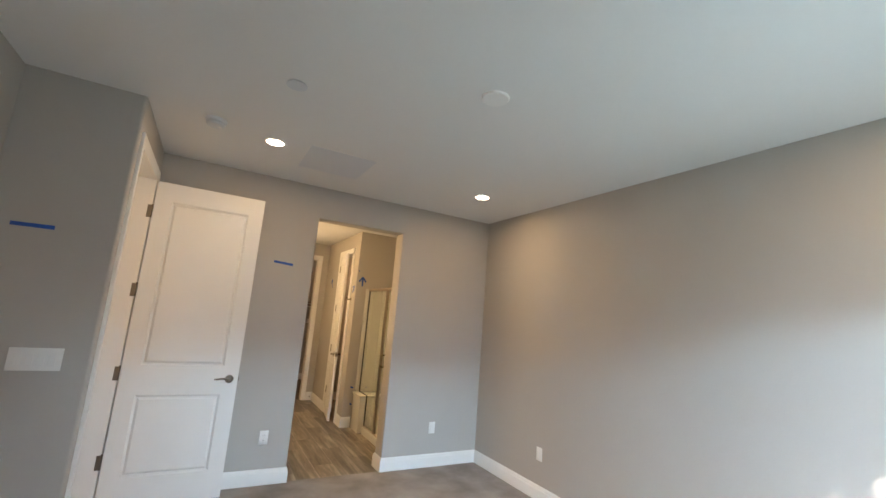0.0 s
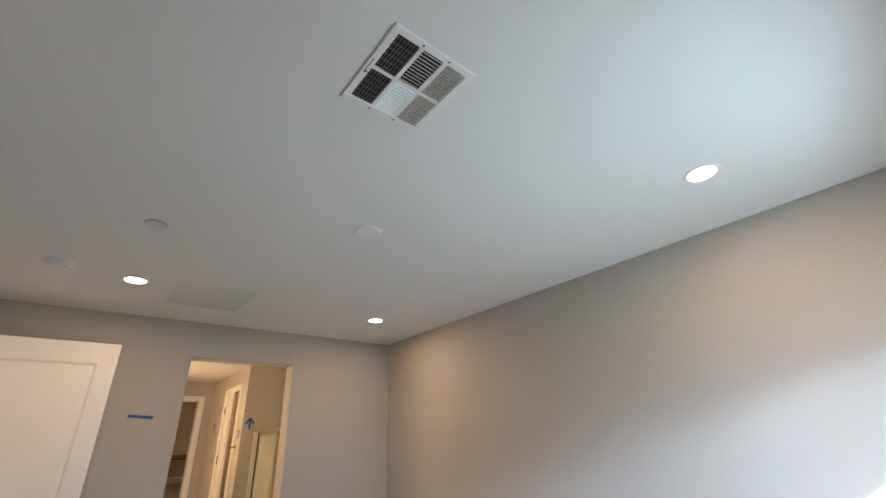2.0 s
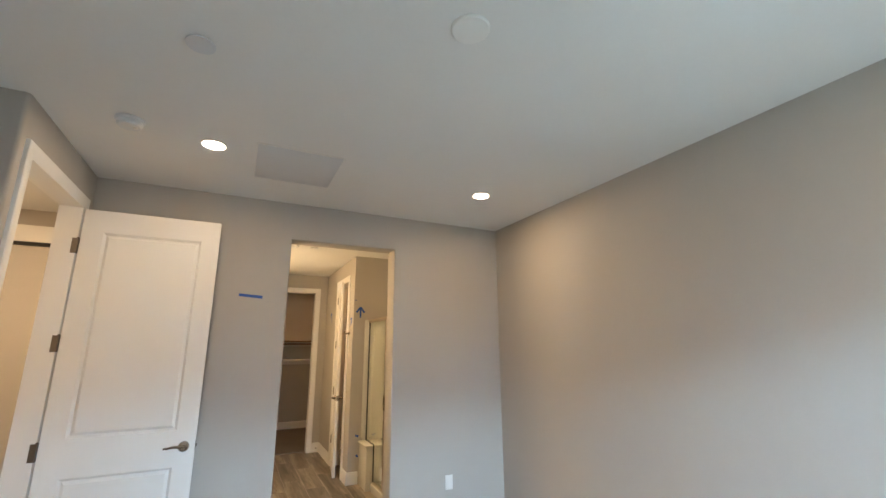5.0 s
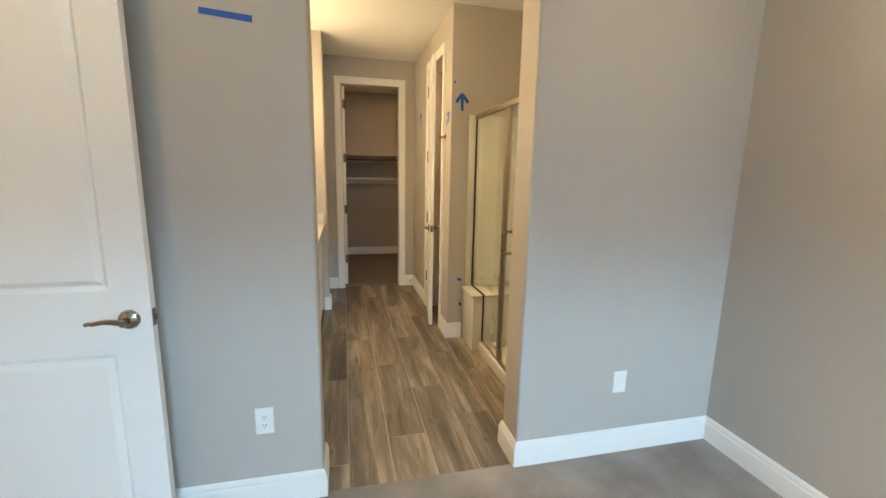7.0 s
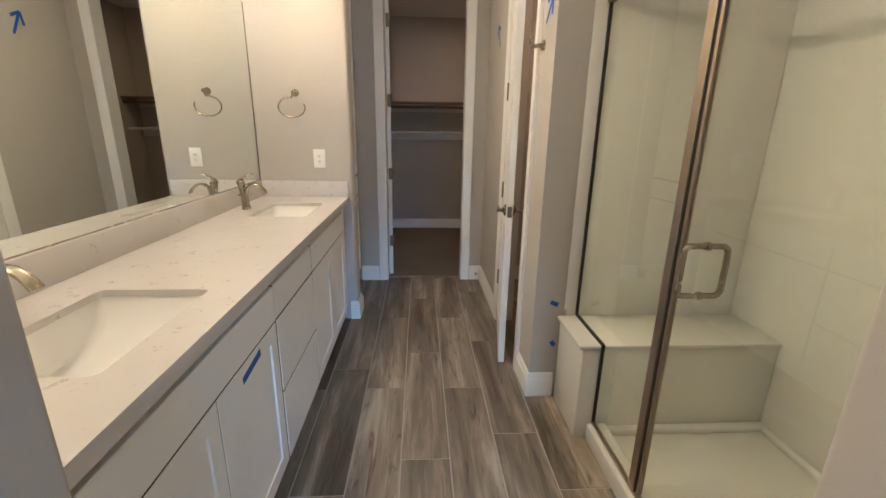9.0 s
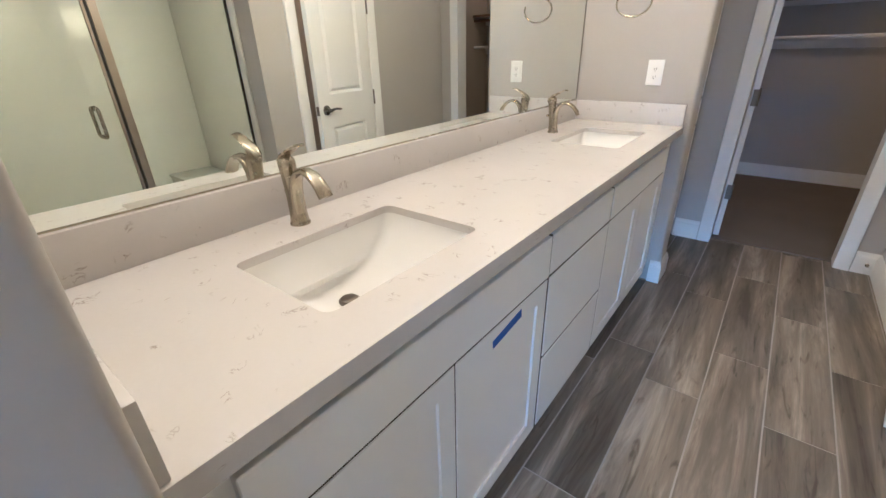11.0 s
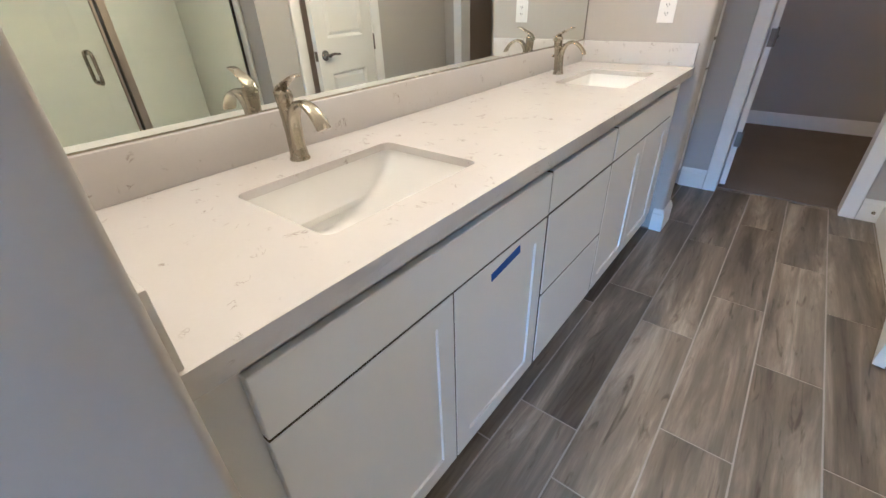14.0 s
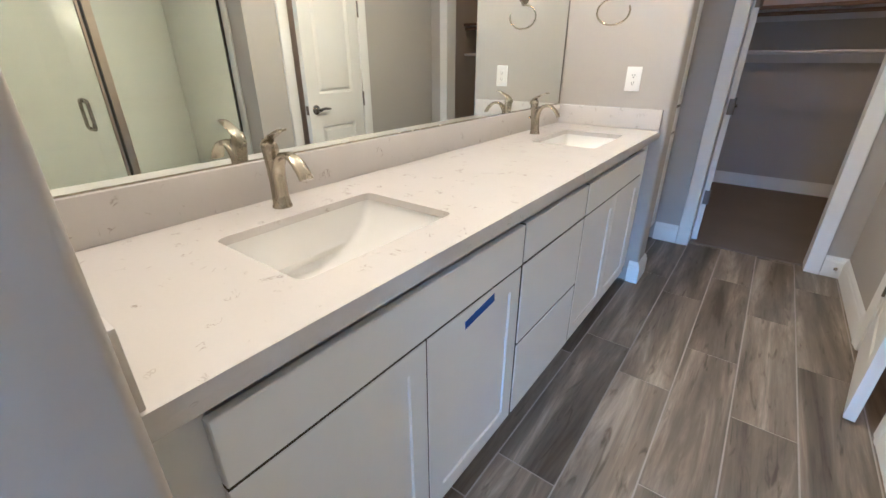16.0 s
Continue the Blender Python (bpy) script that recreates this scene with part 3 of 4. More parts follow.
sd = ceiling_disc("smoke_detector", 1.485, 5.006, 0.068, 0.042, "round white smoke detector on the ceiling", "smoke detector", ((1, 0), (1, 0.25), (0.97, 0.35), (0.88, 0.4), (0.86, 0.8), (0.75, 1.0), (0.3, 1.06)))
bm = bmesh.new()
lathe(bm, [(0.012, -0.043), (0.012, -0.049), (0.008, -0.051)], Matrix.Translation((0.03, 0.0, 0)), 16)
part("test_button", bm, PLASTIC, sd)

# attic hatch
ah = thing("attic_hatch", "white painted attic access panel with a thin frame", "ceiling hatch", pose(2.371, 5.272, H))
part("panel", boxes((-0.255, 0.255, -0.272, 0.272, -0.005, 0.0), bevel=0.002), HATCH, ah)
part("edge_strip", boxes((-0.266, -0.2555, -0.283, 0.283, -0.003, 0), (0.2555, 0.266, -0.283, 0.283, -0.003, 0), (-0.2555, 0.2555, -0.283, -0.2725, -0.003, 0), (-0.2555, 0.2555, 0.2725, 0.283, -0.003, 0)), CEILING, ah)


def ceiling_vent():
    """Six-way stamped register: a bevelled plate, six openings with slats."""
    v = thing("ceiling_vent", "white stamped metal ceiling air register, six grilles", "air vent", pose(2.365, 2.645, H, 0, 0, 0))
    w, d, f = 0.157, 0.172, 0.026
    cw, cd = (2 * w - 2 * f - 0.026) / 3, (2 * d - 2 * f - 0.013) / 2
    bm = bmesh.new()
    box(bm, -w, w, -d, -d + f, -0.008, 0, 0.003, 1)
    box(bm, -w, w, d - f, d, -0.008, 0, 0.003, 1)
    box(bm, -w, -w + f, -d + f, d - f, -0.008, 0, 0.003, 1)
    box(bm, w - f, w, -d + f, d - f, -0.008, 0, 0.003, 1)
    box(bm, -w + f, w - f, -0.0065, 0.0065, -0.007, 0)
    for k in (1, 2):
        xx = -w + f + k * cw + (k - 0.5) * 0.013
        box(bm, xx - 0.0065, xx + 0.0065, -d + f, -0.0065, -0.007, 0)
        box(bm, xx - 0.0065, xx + 0.0065, 0.0065, d - f, -0.007, 0)
    part("frame", bm, PLASTIC, v)
    # Flat black sheet takes the place of the duct's darkness.
    part("duct_backing", boxes((-w + f, w - f, -d + f, d - f, -0.0012, -0.0002)), BLACKHOLE, v, "black sheet standing in for shade in the duct")
    for col in range(3):
        for row in range(2):
            cx = -w + f + cw * (col + 0.5) + 0.013 * col
            cy = (-1 if row == 0 else 1) * (0.0065 + cd / 2)
            n = 7 if col == 0 else 9 if col == 2 else 11
            for i in range(n):
                o = (i + 0.5) / n - 0.5
                bm = bmesh.new()
                if col == 1:
                    box(bm, -cw / 2, cw / 2, -0.0046, 0.0046, -0.0006, 0.0006)
                    m = pose(cx, cy + o * cd, -0.0050, 42 if row == 0 else -42, 0, 0)
                else:
                    hw = 0.0012 if col == 0 else 0.0028
                    box(bm, -hw, hw, -cd / 2, cd / 2, -0.0006, 0.0006)
                    m = pose(cx + o * cw, cy, -0.0050, 0, -42 if col == 0 else 42, 0)
                bm.transform(m)
                part("slat", bm, SLAT_SHADE if col == 0 else PLASTIC, v, smooth=False)
            if col == 0:
                for q in range(6):
                    yy = cy + ((q + 0.5) / 6 - 0.5) * cd
                    part("cross_bar", boxes((cx - cw / 2, cx + cw / 2, yy - 0.0007, yy + 0.0007, -0.0032, -0.0014)), SLAT_SHADE, v, smooth=False)
    part("damper_slot", boxes((-w + 0.010, -w + 0.0125, -0.03, 0.035, -0.0086, -0.0079)), BLACKHOLE, v)
    part("damper_lever", boxes((-w + 0.0125, -w + 0.020, 0.024, 0.028, -0.012, -0.008)), DARKMETAL, v)
    for sx in (-1, 1):
        for sy in (-1, 1):
            bm = bmesh.new()
            lathe(bm, [(0.004, -0.008), (0.004, -0.0095), (0.002, -0.0105)], Matrix.Translation((sx * 0.05, sy * (d - 0.012), 0)), 10)
            part("screw", bm, DARKMETAL, v)


ceiling_vent()


# bathroom ceiling: detector, sprinkler, small register, exhaust fan
bath_sd = ceiling_disc("smoke_detector", 2.61, 7.36, 0.062, 0.04, "round white detector on the bathroom ceiling", "smoke detector", ((1, 0), (1, 0.25), (0.97, 0.35), (0.88, 0.4), (0.86, 0.8), (0.75, 1.0), (0.3, 1.06)), z=BATH_CEIL)
ceiling_disc("sprinkler_cover", 2.85, 7.45, 0.045, 0.010, "flat round white fire sprinkler cover plate", "sprinkler", ((0.9, 0), (0.9, 0.5), (1, 0.5), (1, 1), (0.2, 1.05)), z=BATH_CEIL)
bv = thing("ceiling_vent", "small white ceiling register with dark slots", "air vent", pose(2.99, 7.18, BATH_CEIL))
part("frame", boxes((-0.115, 0.115, -0.09, -0.055, -0.007, 0), (-0.115, 0.115, 0.055, 0.09, -0.007, 0), (-0.115, -0.075, -0.055, 0.055, -0.007, 0), (0.075, 0.115, -0.055, 0.055, -0.007, 0), bevel=0.002), PLASTIC, bv)
# Another flat black sheet in place of a shaded duct.
part("duct_backing", boxes((-0.075, 0.075, -0.055, 0.055, -0.0012, -0.0002)), BLACKHOLE, bv, "black sheet standing in for shade in the duct")
for i in range(8):
    bm = boxes((-0.075, 0.075, -0.005, 0.005, -0.0006, 0.0006))
    bm.transform(pose(0, -0.055 + 0.0138 * (i + 0.5), -0.0045, 40 if i < 4 else -40, 0, 0))
    part("slat", bm, PLASTIC, bv, smooth=False)
ef = thing("exhaust_fan", "square white bathroom exhaust fan cover", "exhaust fan", pose(3.32, 7.02, BATH_CEIL))
part("cover", box(bmesh.new(), -0.165, 0.165, -0.135, 0.135, -0.018, -0.006, 0.006, 2), PLASTIC, ef)
part("base", boxes((-0.14, 0.14, -0.11, 0.11, -0.006, 0)), BLACKHOLE, ef)


# ---- outlets, switches ----
def plate_thing(name, label, cat, m, w=0.072, h=0.117, kind="duplex"):
    """A wall plate; local x across, y out of the wall, z up."""
    p = thing(name, label, cat, m, "wall plates")
    bm = box(bmesh.new(), -w / 2, w / 2, 0, 0.006, -h / 2, h / 2, 0.0025, 2)
    part("plate", bm, PLASTIC, p)
    if kind == "decora":
        part("insert", box(bmesh.new(), -0.0165, 0.0165, 0.006, 0.008, -0.033, 0.033, 0.001, 1), PLASTIC, p)
        for s in (-1, 1):
            bm = boxes((-0.007, -0.0045, 0.008, 0.0084, s * 0.018 - 0.004, s * 0.018 + 0.005), (0.0045, 0.007, 0.008, 0.0084, s * 0.018 - 0.004, s * 0.018 + 0.004),
                       (-0.002, 0.002, 0.008, 0.0084, s * 0.018 - 0.011, s * 0.018 - 0.007))
            part("socket_slots", bm, BLACKHOLE, p)
    elif kind == "switches":
        for i in range(4):
            x = (i - 1.5) * 0.046
            part("rocker", box(bmesh.new(), x - 0.0155, x + 0.0155, 0.006, 0.009, -0.032, 0.032, 0.0015, 1), PLASTIC, p)
    elif kind == "single_switch":
        part("rocker", box(bmesh.new(), -0.0155, 0.0155, 0.006, 0.009, -0.032, 0.032, 0.0015, 1), PLASTIC, p)
    return p


plate_thing("wall_outlet", "white duplex wall outlet above the baseboard", "outlet", pose(2.226, Y1, 0.395, 0, 0, 180), kind="decora")
plate_thing("wall_outlet", "white blank wall plate above the baseboard", "outlet", pose(3.906, Y1, 0.396, 0, 0, 180), kind="single_switch")
plate_thing("wall_outlet", "white wall plate above the baseboard", "outlet", pose(X1, 5.007, 0.400, 0, 0, 90), kind="single_switch")
plate_thing("light_switch", "wide white four-gang rocker switch plate", "light switch", pose(0.877, 4.92, 1.17, 0, 0, 180), 0.22, 0.117, "switches")
plate_thing("wall_outlet", "white duplex outlet above the vanity splash", "outlet", pose(2.192, YF, 1.150, 0, 0, 180), 0.075, 0.12, "decora")


# ---- blue tape marks ----
def tape(x0, z0, x1, z1, w, m, label="strip of blue masking tape on the wall", arrow=False):
    """A strip in the local x, z plane, y out of the wall."""
    a, b = Vector((x0, 0, z0)), Vector((x1, 0, z1))
    d = (b - a).normalized()
    s = Vector((-d.z, 0, d.x)) * w / 2
    bm = bmesh.new()

    def strip(a, b, y):
        d = (b - a).normalized()
        s = Vector((-d.z, 0, d.x)) * w / 2
        q = [a + s, a - s * 0.9, b - s, b + s * 1.1]
        lo = [bm.verts.new(p + Vector((0, y + 0.0004, 0))) for p in q]
        hi = [bm.verts.new(p + Vector((0, y + 0.0012, 0))) for p in q]
        for i in range(4):
            bm.faces.new((lo[i], lo[(i + 1) % 4], hi[(i + 1) % 4], hi[i]))
        bm.faces.new(lo)
        bm.faces.new(hi)
    strip(a, b, 0)
    if arrow:
        n = Vector((-d.z, 0, d.x))
        strip(b + d * 0.012, b - d * 0.055 + n * 0.05, 0.001)
        strip(b + d * 0.012, b - d * 0.055 - n * 0.05, 0.002)
    t = part("masking_tape", bm, TAPE, smooth=False)
    t.matrix_world = m
    return tagged(t, label, "tape", "blue tape marks")


BW = pose(0, Y1, 0, 0, 0, 180)   # bedroom wall: local x runs to -x
tape(-2.097, 1.951, -2.267, 1.938, 0.022, BW)
tape(-0.650, 1.866, -0.831, 1.868, 0.022, pose(0, 4.92, 0, 0, 0, 180))
RW = pose(0, YS, 0, 0, 0, 180)   # shower return wall
tape(-3.508, 1.914, -3.506, 2.033, 0.022, RW, "blue masking tape arrow pointing up", True)
XW = pose(XR, 0, 0, 0, 0, 90)    # right bathroom wall: local x runs along +y
tape(7.873, 1.81, 7.789, 1.902, 0.02, XW, "blue masking tape arrow beside the robe hook", True)
tape(9.016, 1.915, 9.087, 2.052, 0.02, XW, "blue masking tape arrow on the wall", True)
tape(-3.437, 2.133, -3.45, 2.128, 0.016, RW, "torn bit of blue tape on the wall")
tape(-3.502, 0.529, -3.540, 0.514, 0.022, RW, "torn bit of blue tape on the wall")
tape(-3.522, 0.313, -3.540, 0.289, 0.022, RW, "torn bit of blue tape on the wall")


# ---- bathroom: vanity ----
vanity = thing("vanity_cabinet", "white shaker double vanity with drawers, no pulls", "cabinet", pose(0, 0, 0))
XF = 2.328        # face frame
part("carcass", boxes((XM + 0.002, XF - 0.09, YB + 0.002, YF - 0.002, 0.098, 0.72), (XF - 0.09, XF - 0.001, YB + 0.002, YF - 0.002, 0.098, 0.108)), CABINET_SHADE, vanity, "cabinet carcass coloured dark to stand in for inner shade")
part("filler", boxes((XF - 0.022, XF + 0.0005, YB + 0.002, 6.312, 0.098, 0.858)), CABINET, vanity)
part("filler", boxes((XF - 0.022, XF + 0.001, 8.545, YF - 0.002, 0.098, 0.858)), CABINET, vanity)
part("top_rail", boxes((XF - 0.075, XF - 0.055, 6.3125, 8.5445, 0.72, 0.8605)), CABINET, vanity)
part("toe_kick", boxes((XM + 0.01, XF - 0.075, YB + 0.002, YF - 0.002, 0.0, 0.098)), CABINET, vanity, "recessed dark toe kick")


def shaker(y0, y1, z0, z1, name, parent, x=XF, flat=False, rail=0.057, thick=0.019):
    bm = bmesh.new()
    x += 0.001
    if flat:
        box(bm, x, x + thick, y0, y1, z0, z1, 0.002, 1)
    else:
        loops = []
        for ins, dx in ((0, 0), (0, thick - 0.0015), (0.0015, thick), (rail - 0.001, thick), (rail + 0.001, thick - 0.006), (rail + 0.02, thick - 0.006)):
            loops.append([bm.verts.new((x + dx, y, z)) for y, z in ((y0 + ins, z0 + ins), (y1 - ins, z0 + ins), (y1 - ins, z1 - ins), (y0 + ins, z1 - ins))])
        for p, q in zip(loops, loops[1:]):
            for k in range(4):
                bm.faces.new((p[k], p[(k + 1) % 4], q[(k + 1) % 4], q[k]))
        bm.faces.new(loops[-1])
        bm.faces.new(list(reversed(loops[0])))
    return part(name, bm, CABINET, parent)


YA, YD1, YD2, YE = 6.308, 7.197, 7.715, 8.545
ZT0, ZT1, ZD0, G = 0.694, 0.819, 0.102, 0.0065
ZDT = ZT0 - 0.010
shaker(YA, YD1 - G, ZT0, ZT1, "false_front", vanity, flat=True)
mid1 = (YA + YD1) / 2 - 0.003
shaker(YA, mid1 - 0.0025, ZD0, ZDT, "cabinet_door", vanity, thick=0.016)
shaker(mid1 + 0.0025, YD1 - G, ZD0, ZDT, "cabinet_door", vanity, thick=0.016)
for z0, z1 in ((ZT0, ZT1), (0.401, ZDT), (ZD0, 0.391)):
    shaker(YD1 + G, YD2 - G, z0, z1, "drawer_front", vanity, flat=True, thick=0.017)
shaker(YD2 + G, YE, ZT0, ZT1, "false_front", vanity, flat=True)
mid2 = (YD2 + G + YE) / 2
shaker(YD2 + G, mid2 - 0.0025, ZD0, ZDT, "cabinet_door", vanity, thick=0.016)
shaker(mid2 + 0.0025, YE, ZD0, ZDT, "cabinet_door", vanity, thick=0.016)
# Dark strips between the fronts stand in for shadow gaps.
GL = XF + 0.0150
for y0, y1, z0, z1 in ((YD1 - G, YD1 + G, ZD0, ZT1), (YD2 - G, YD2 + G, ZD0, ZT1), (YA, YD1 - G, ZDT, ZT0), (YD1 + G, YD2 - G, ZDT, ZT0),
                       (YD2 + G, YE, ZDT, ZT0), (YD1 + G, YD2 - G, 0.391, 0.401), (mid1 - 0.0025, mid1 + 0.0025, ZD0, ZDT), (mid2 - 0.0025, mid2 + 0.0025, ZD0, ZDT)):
    part("shade_strip", boxes((XF + 0.001, GL, y0 + 0.0006, y1 - 0.0006, z0 + 0.0006, z1 - 0.0006)), CABINET_SHADE, vanity, "dark strip standing in for the shade of the gap")
tape(6.898, 0.640, 7.037, 0.657, 0.024, pose(XF + 0.0172, 0, 0, 0, 0, 90) @ Matrix.Scale(-1, 4, (0, 1, 0)), "strip of blue tape on a cabinet door")

# countertop with two undermount cut-outs
SX0, SX1 = 1.965, 2.262
SINKS = [(6.524, 6.958), (7.975, 8.405)]
CZ0, CZ1, CXF = 0.862, 0.901, 2.375
ct = thing("countertop", "off-white flecked quartz countertop with backsplash", "countertop")


def holed(z0, z1):
    """Counter slab with two rounded rectangular openings."""
    bm = bmesh.new()
    rects = []
    for y0, y1 in SINKS:
        ring = []
        for cx, cy, a0 in ((SX1, y1, 0), (SX0, y1, 90), (SX0, y0, 180), (SX1, y0, 270)):
            r = 0.022
            ox, oy = (cx - r if cx == SX1 else cx + r), (cy - r if cy == y1 else cy + r)
            for k in range(6):
                a = radians(a0 + 18 * k)
                ring.append((ox + r * math.cos(a), oy + r * math.sin(a)))
        rects.append(ring)
    ys = [YB + 0.001, (SINKS[0][1] + SINKS[1][0]) / 2, YF - 0.001]
    for ring, y0, y1 in zip(rects, ys, ys[1:]):
        outer = [(CXF, y1), (XM + 0.001, y1), (XM + 0.001, y0), (CXF, y0)]
        for z, rev in ((z1, False), (z0, True)):
            o = [bm.verts.new((x, y, z)) for x, y in outer]
            h = [bm.verts.new((x, y, z)) for x, y in ring]
            for q in range(4):
                arc = h[q * 6:q * 6 + 6]
                for k in range(5):
                    bm.faces.new((o[q], arc[k], arc[k + 1]))
                bm.faces.new((o[q], arc[5], h[(q * 6 + 6) % 24], o[(q + 1) % 4]))
        hi = [bm.verts.new((x, y, z1)) for x, y in ring]
        lo = [bm.verts.new((x, y, z0)) for x, y in ring]
        for k in range(24):
            bm.faces.new((hi[k], hi[(k + 1) % 24], lo[(k + 1) % 24], lo[k]))
    bm.faces.new([bm.verts.new((CXF, ys[0], z0)), bm.verts.new((CXF, ys[1], z0)), bm.verts.new((CXF, ys[2], z0)), bm.verts.new((CXF, ys[2], z1)), bm.verts.new((CXF, ys[1], z1)), bm.verts.new((CXF, ys[0], z1))])
    bmesh.ops.remove_doubles(bm, verts=bm.verts[:], dist=1e-5)
    return bm


part("slab", holed(CZ1 - 0.02, CZ1), QUARTZ, ct)
part("front_edge", boxes((CXF - 0.03, CXF, YB + 0.001, YF - 0.001, CZ0, CZ1 - 0.0201)), QUARTZ, ct)
part("backsplash", boxes((XM + 0.001, XM + 0.021, YB + 0.019, YF - 0.022, CZ1 + 0.0005, CZ1 + 0.105), bevel=0.0015), QUARTZ, ct)
part("side_splash", boxes((XM + 0.001, CXF - 0.006, YB + 0.001, YB + 0.018, CZ1 + 0.0005, CZ1 + 0.105), bevel=0.0015), QUARTZ, ct)
part("side_splash", boxes((XM + 0.001, CXF - 0.006, YF - 0.021, YF - 0.001, CZ1 + 0.0005, CZ1 + 0.105), bevel=0.0015), QUARTZ, ct)


def basin(y0, y1):
    s = thing("sink_basin", "white rectangular undermount porcelain basin", "sink", pose((SX0 + SX1) / 2, (y0 + y1) / 2, CZ1 - 0.02), "vanity basins")
    hx, hy = (SX1 - SX0) / 2 + 0.004, (y1 - y0) / 2 + 0.004
    bm = bmesh.new()
    rings = []
    levels = [(1.06, 1.05, -0.0015, 0.02), (1.0, 1.0, -0.0015, 0.024), (0.99, 0.975, -0.02, 0.026), (0.975, 0.88, -0.06, 0.032), (0.95, 0.68, -0.10, 0.04), (0.82, 0.50, -0.126, 0.05), (0.62, 0.34, -0.143, 0.05), (0.40, 0.22, -0.150, 0.04), (0.20, 0.12, -0.154, 0.02)]
    for fx, fy, z, r in levels:
        ring = []
        for sx, sy, a0 in ((1, 1, 0), (-1, 1, 90), (-1, -1, 180), (1, -1, 270)):
            for k in range(7):
                a = radians(a0 + 15 * k)
                rr = min(r, hx * fx * 0.95, hy * fy * 0.95)
                ring.append(bm.verts.new((-0.075 * max(0.0, -z - 0.10) / 0.054 + sx * (hx * fx - rr) + rr * math.cos(a), sy * (hy * fy - rr) + rr * math.sin(a), z)))
        rings.append(ring)
    for a, b in zip(rings, rings[1:]):
        for i in range(28):
            bm.faces.new((a[i], a[(i + 1) % 28], b[(i + 1) % 28], b[i]))
    bm.faces.new(rings[-1])
    bowl = part("bowl", bm, PORCELAIN, s)
    bm = bmesh.new()
    lathe(bm, [(0.026, -0.1535), (0.026, -0.1500), (0.021, -0.1490), (0.0205, -0.1445), (0.016, -0.1420), (0.005, -0.1415)], Matrix.Translation((-0.084, 0.002, 0)), 28)
    part("drain", bm, DARKMETAL, bowl, "round brushed metal drain stopper")


def faucet(y):
    """Single-hole faucet: flared body leaning up into an arched flat spout, cap and blade lever on top."""
    f = thing("faucet", "brushed nickel single-lever vanity faucet", "faucet", pose(1.884, y, CZ1), "vanity faucets")
    bm = bmesh.new()
    lathe(bm, [(0.0245, 0.0), (0.0245, 0.004), (0.0228, 0.007)], seg=28)
    pts = [(0.000, 0, 0.006), (-0.002, 0, 0.03), (-0.006, 0, 0.06), (-0.010, 0, 0.09), (-0.013, 0, 0.115), (-0.014, 0, 0.135)]
    tube(bm, pts, [0.0225, 0.0205, 0.0185, 0.0175, 0.018, 0.0195], 20, 1.0, up=(0, 1, 0))
    part("body", bm, NICKEL, f)
    bm = bmesh.new()
    ctrl = [(0.003, 0.010), (0.003, 0.045), (0.004, 0.080), (0.010, 0.104), (0.021, 0.122), (0.037, 0.134), (0.056, 0.138), (0.076, 0.133), (0.094, 0.121), (0.109, 0.104), (0.119, 0.088)]
    tube(bm, [(x, 0, z) for x, z in ctrl], [0.0195, 0.0188, 0.0180, 0.0175, 0.0172, 0.0170, 0.0172, 0.0176, 0.0182, 0.0190, 0.0196], 20,
         [0.85, 0.80, 0.72, 0.62, 0.54, 0.47, 0.42, 0.40, 0.38, 0.36, 0.34], up=(0, 1, 0))
    part("spout", bm, NICKEL, f)
    bm = bmesh.new()
    tube(bm, [(-0.014, 0, 0.1355), (-0.014, 0, 0.140), (-0.0135, 0, 0.149), (-0.013, 0, 0.157), (-0.013, 0, 0.163), (-0.013, 0, 0.167)], [0.0195, 0.0205, 0.0200, 0.0175, 0.012, 0.005], 20, 1.0, up=(0, 1, 0))
    cap = part("cap", bm, NICKEL, f)
    bm = bmesh.new()
    lathe(bm, [(0.0186, 0.1325), (0.0186, 0.1353)], Matrix.Translation((-0.014, 0, 0)), 24)
    part("seam_ring", bm, DARKMETAL, cap)
    bm = bmesh.new()
    lev = [(-0.035, 0.141), (-0.030, 0.153), (-0.014, 0.166), (0.004, 0.176), (0.022, 0.185), (0.038, 0.192), (0.050, 0.195), (0.058, 0.194)]
    tube(bm, [(x, 0, z) for x, z in lev], [0.011, 0.0150, 0.0170, 0.0160, 0.0150, 0.0145, 0.0130, 0.0070], 16, [0.45, 0.42, 0.40, 0.32, 0.26, 0.24, 0.22, 0.22], up=(0, 1, 0))
    part("lever", bm, NICKEL, cap)
    bm = bmesh.new()
    tube(bm, [(-0.020, 0, 0.075), (-0.034, 0, 0.076)], 0.003, 10, up=(0, 1, 0))
    lathe(bm, [(0.004, 0), (0.0062, 0.003), (0.0062, 0.008), (0.003, 0.011)], Matrix.Translation((-0.034, 0, 0.072)), 12)
    part("drain_knob", bm, NICKEL, f)


for y0, y1 in SINKS:
    basin(y0, y1)
    faucet((y0 + y1) / 2 - 0.002)

mirror = thing("wall_mirror", "large frameless mirror above the backsplash", "mirror", pose(0, 0, 0))
part("mirror_glass", boxes((XM + 0.001, XM + 0.007, YB + 0.012, YF - 0.006, 1.0102, 2.06)), MIRROR, mirror)
part("side_channel", boxes((XM + 0.001, XM + 0.0095, YF - 0.0056, YF - 0.001, 1.0095, 2.06)), DARKMETAL, mirror, "thin dark edge channel")
part("bottom_channel", boxes((XM + 0.001, XM + 0.0085, YB + 0.012, YF - 0.006, 1.0064, 1.0100)), NICKEL, mirror, "thin metal edge channel")


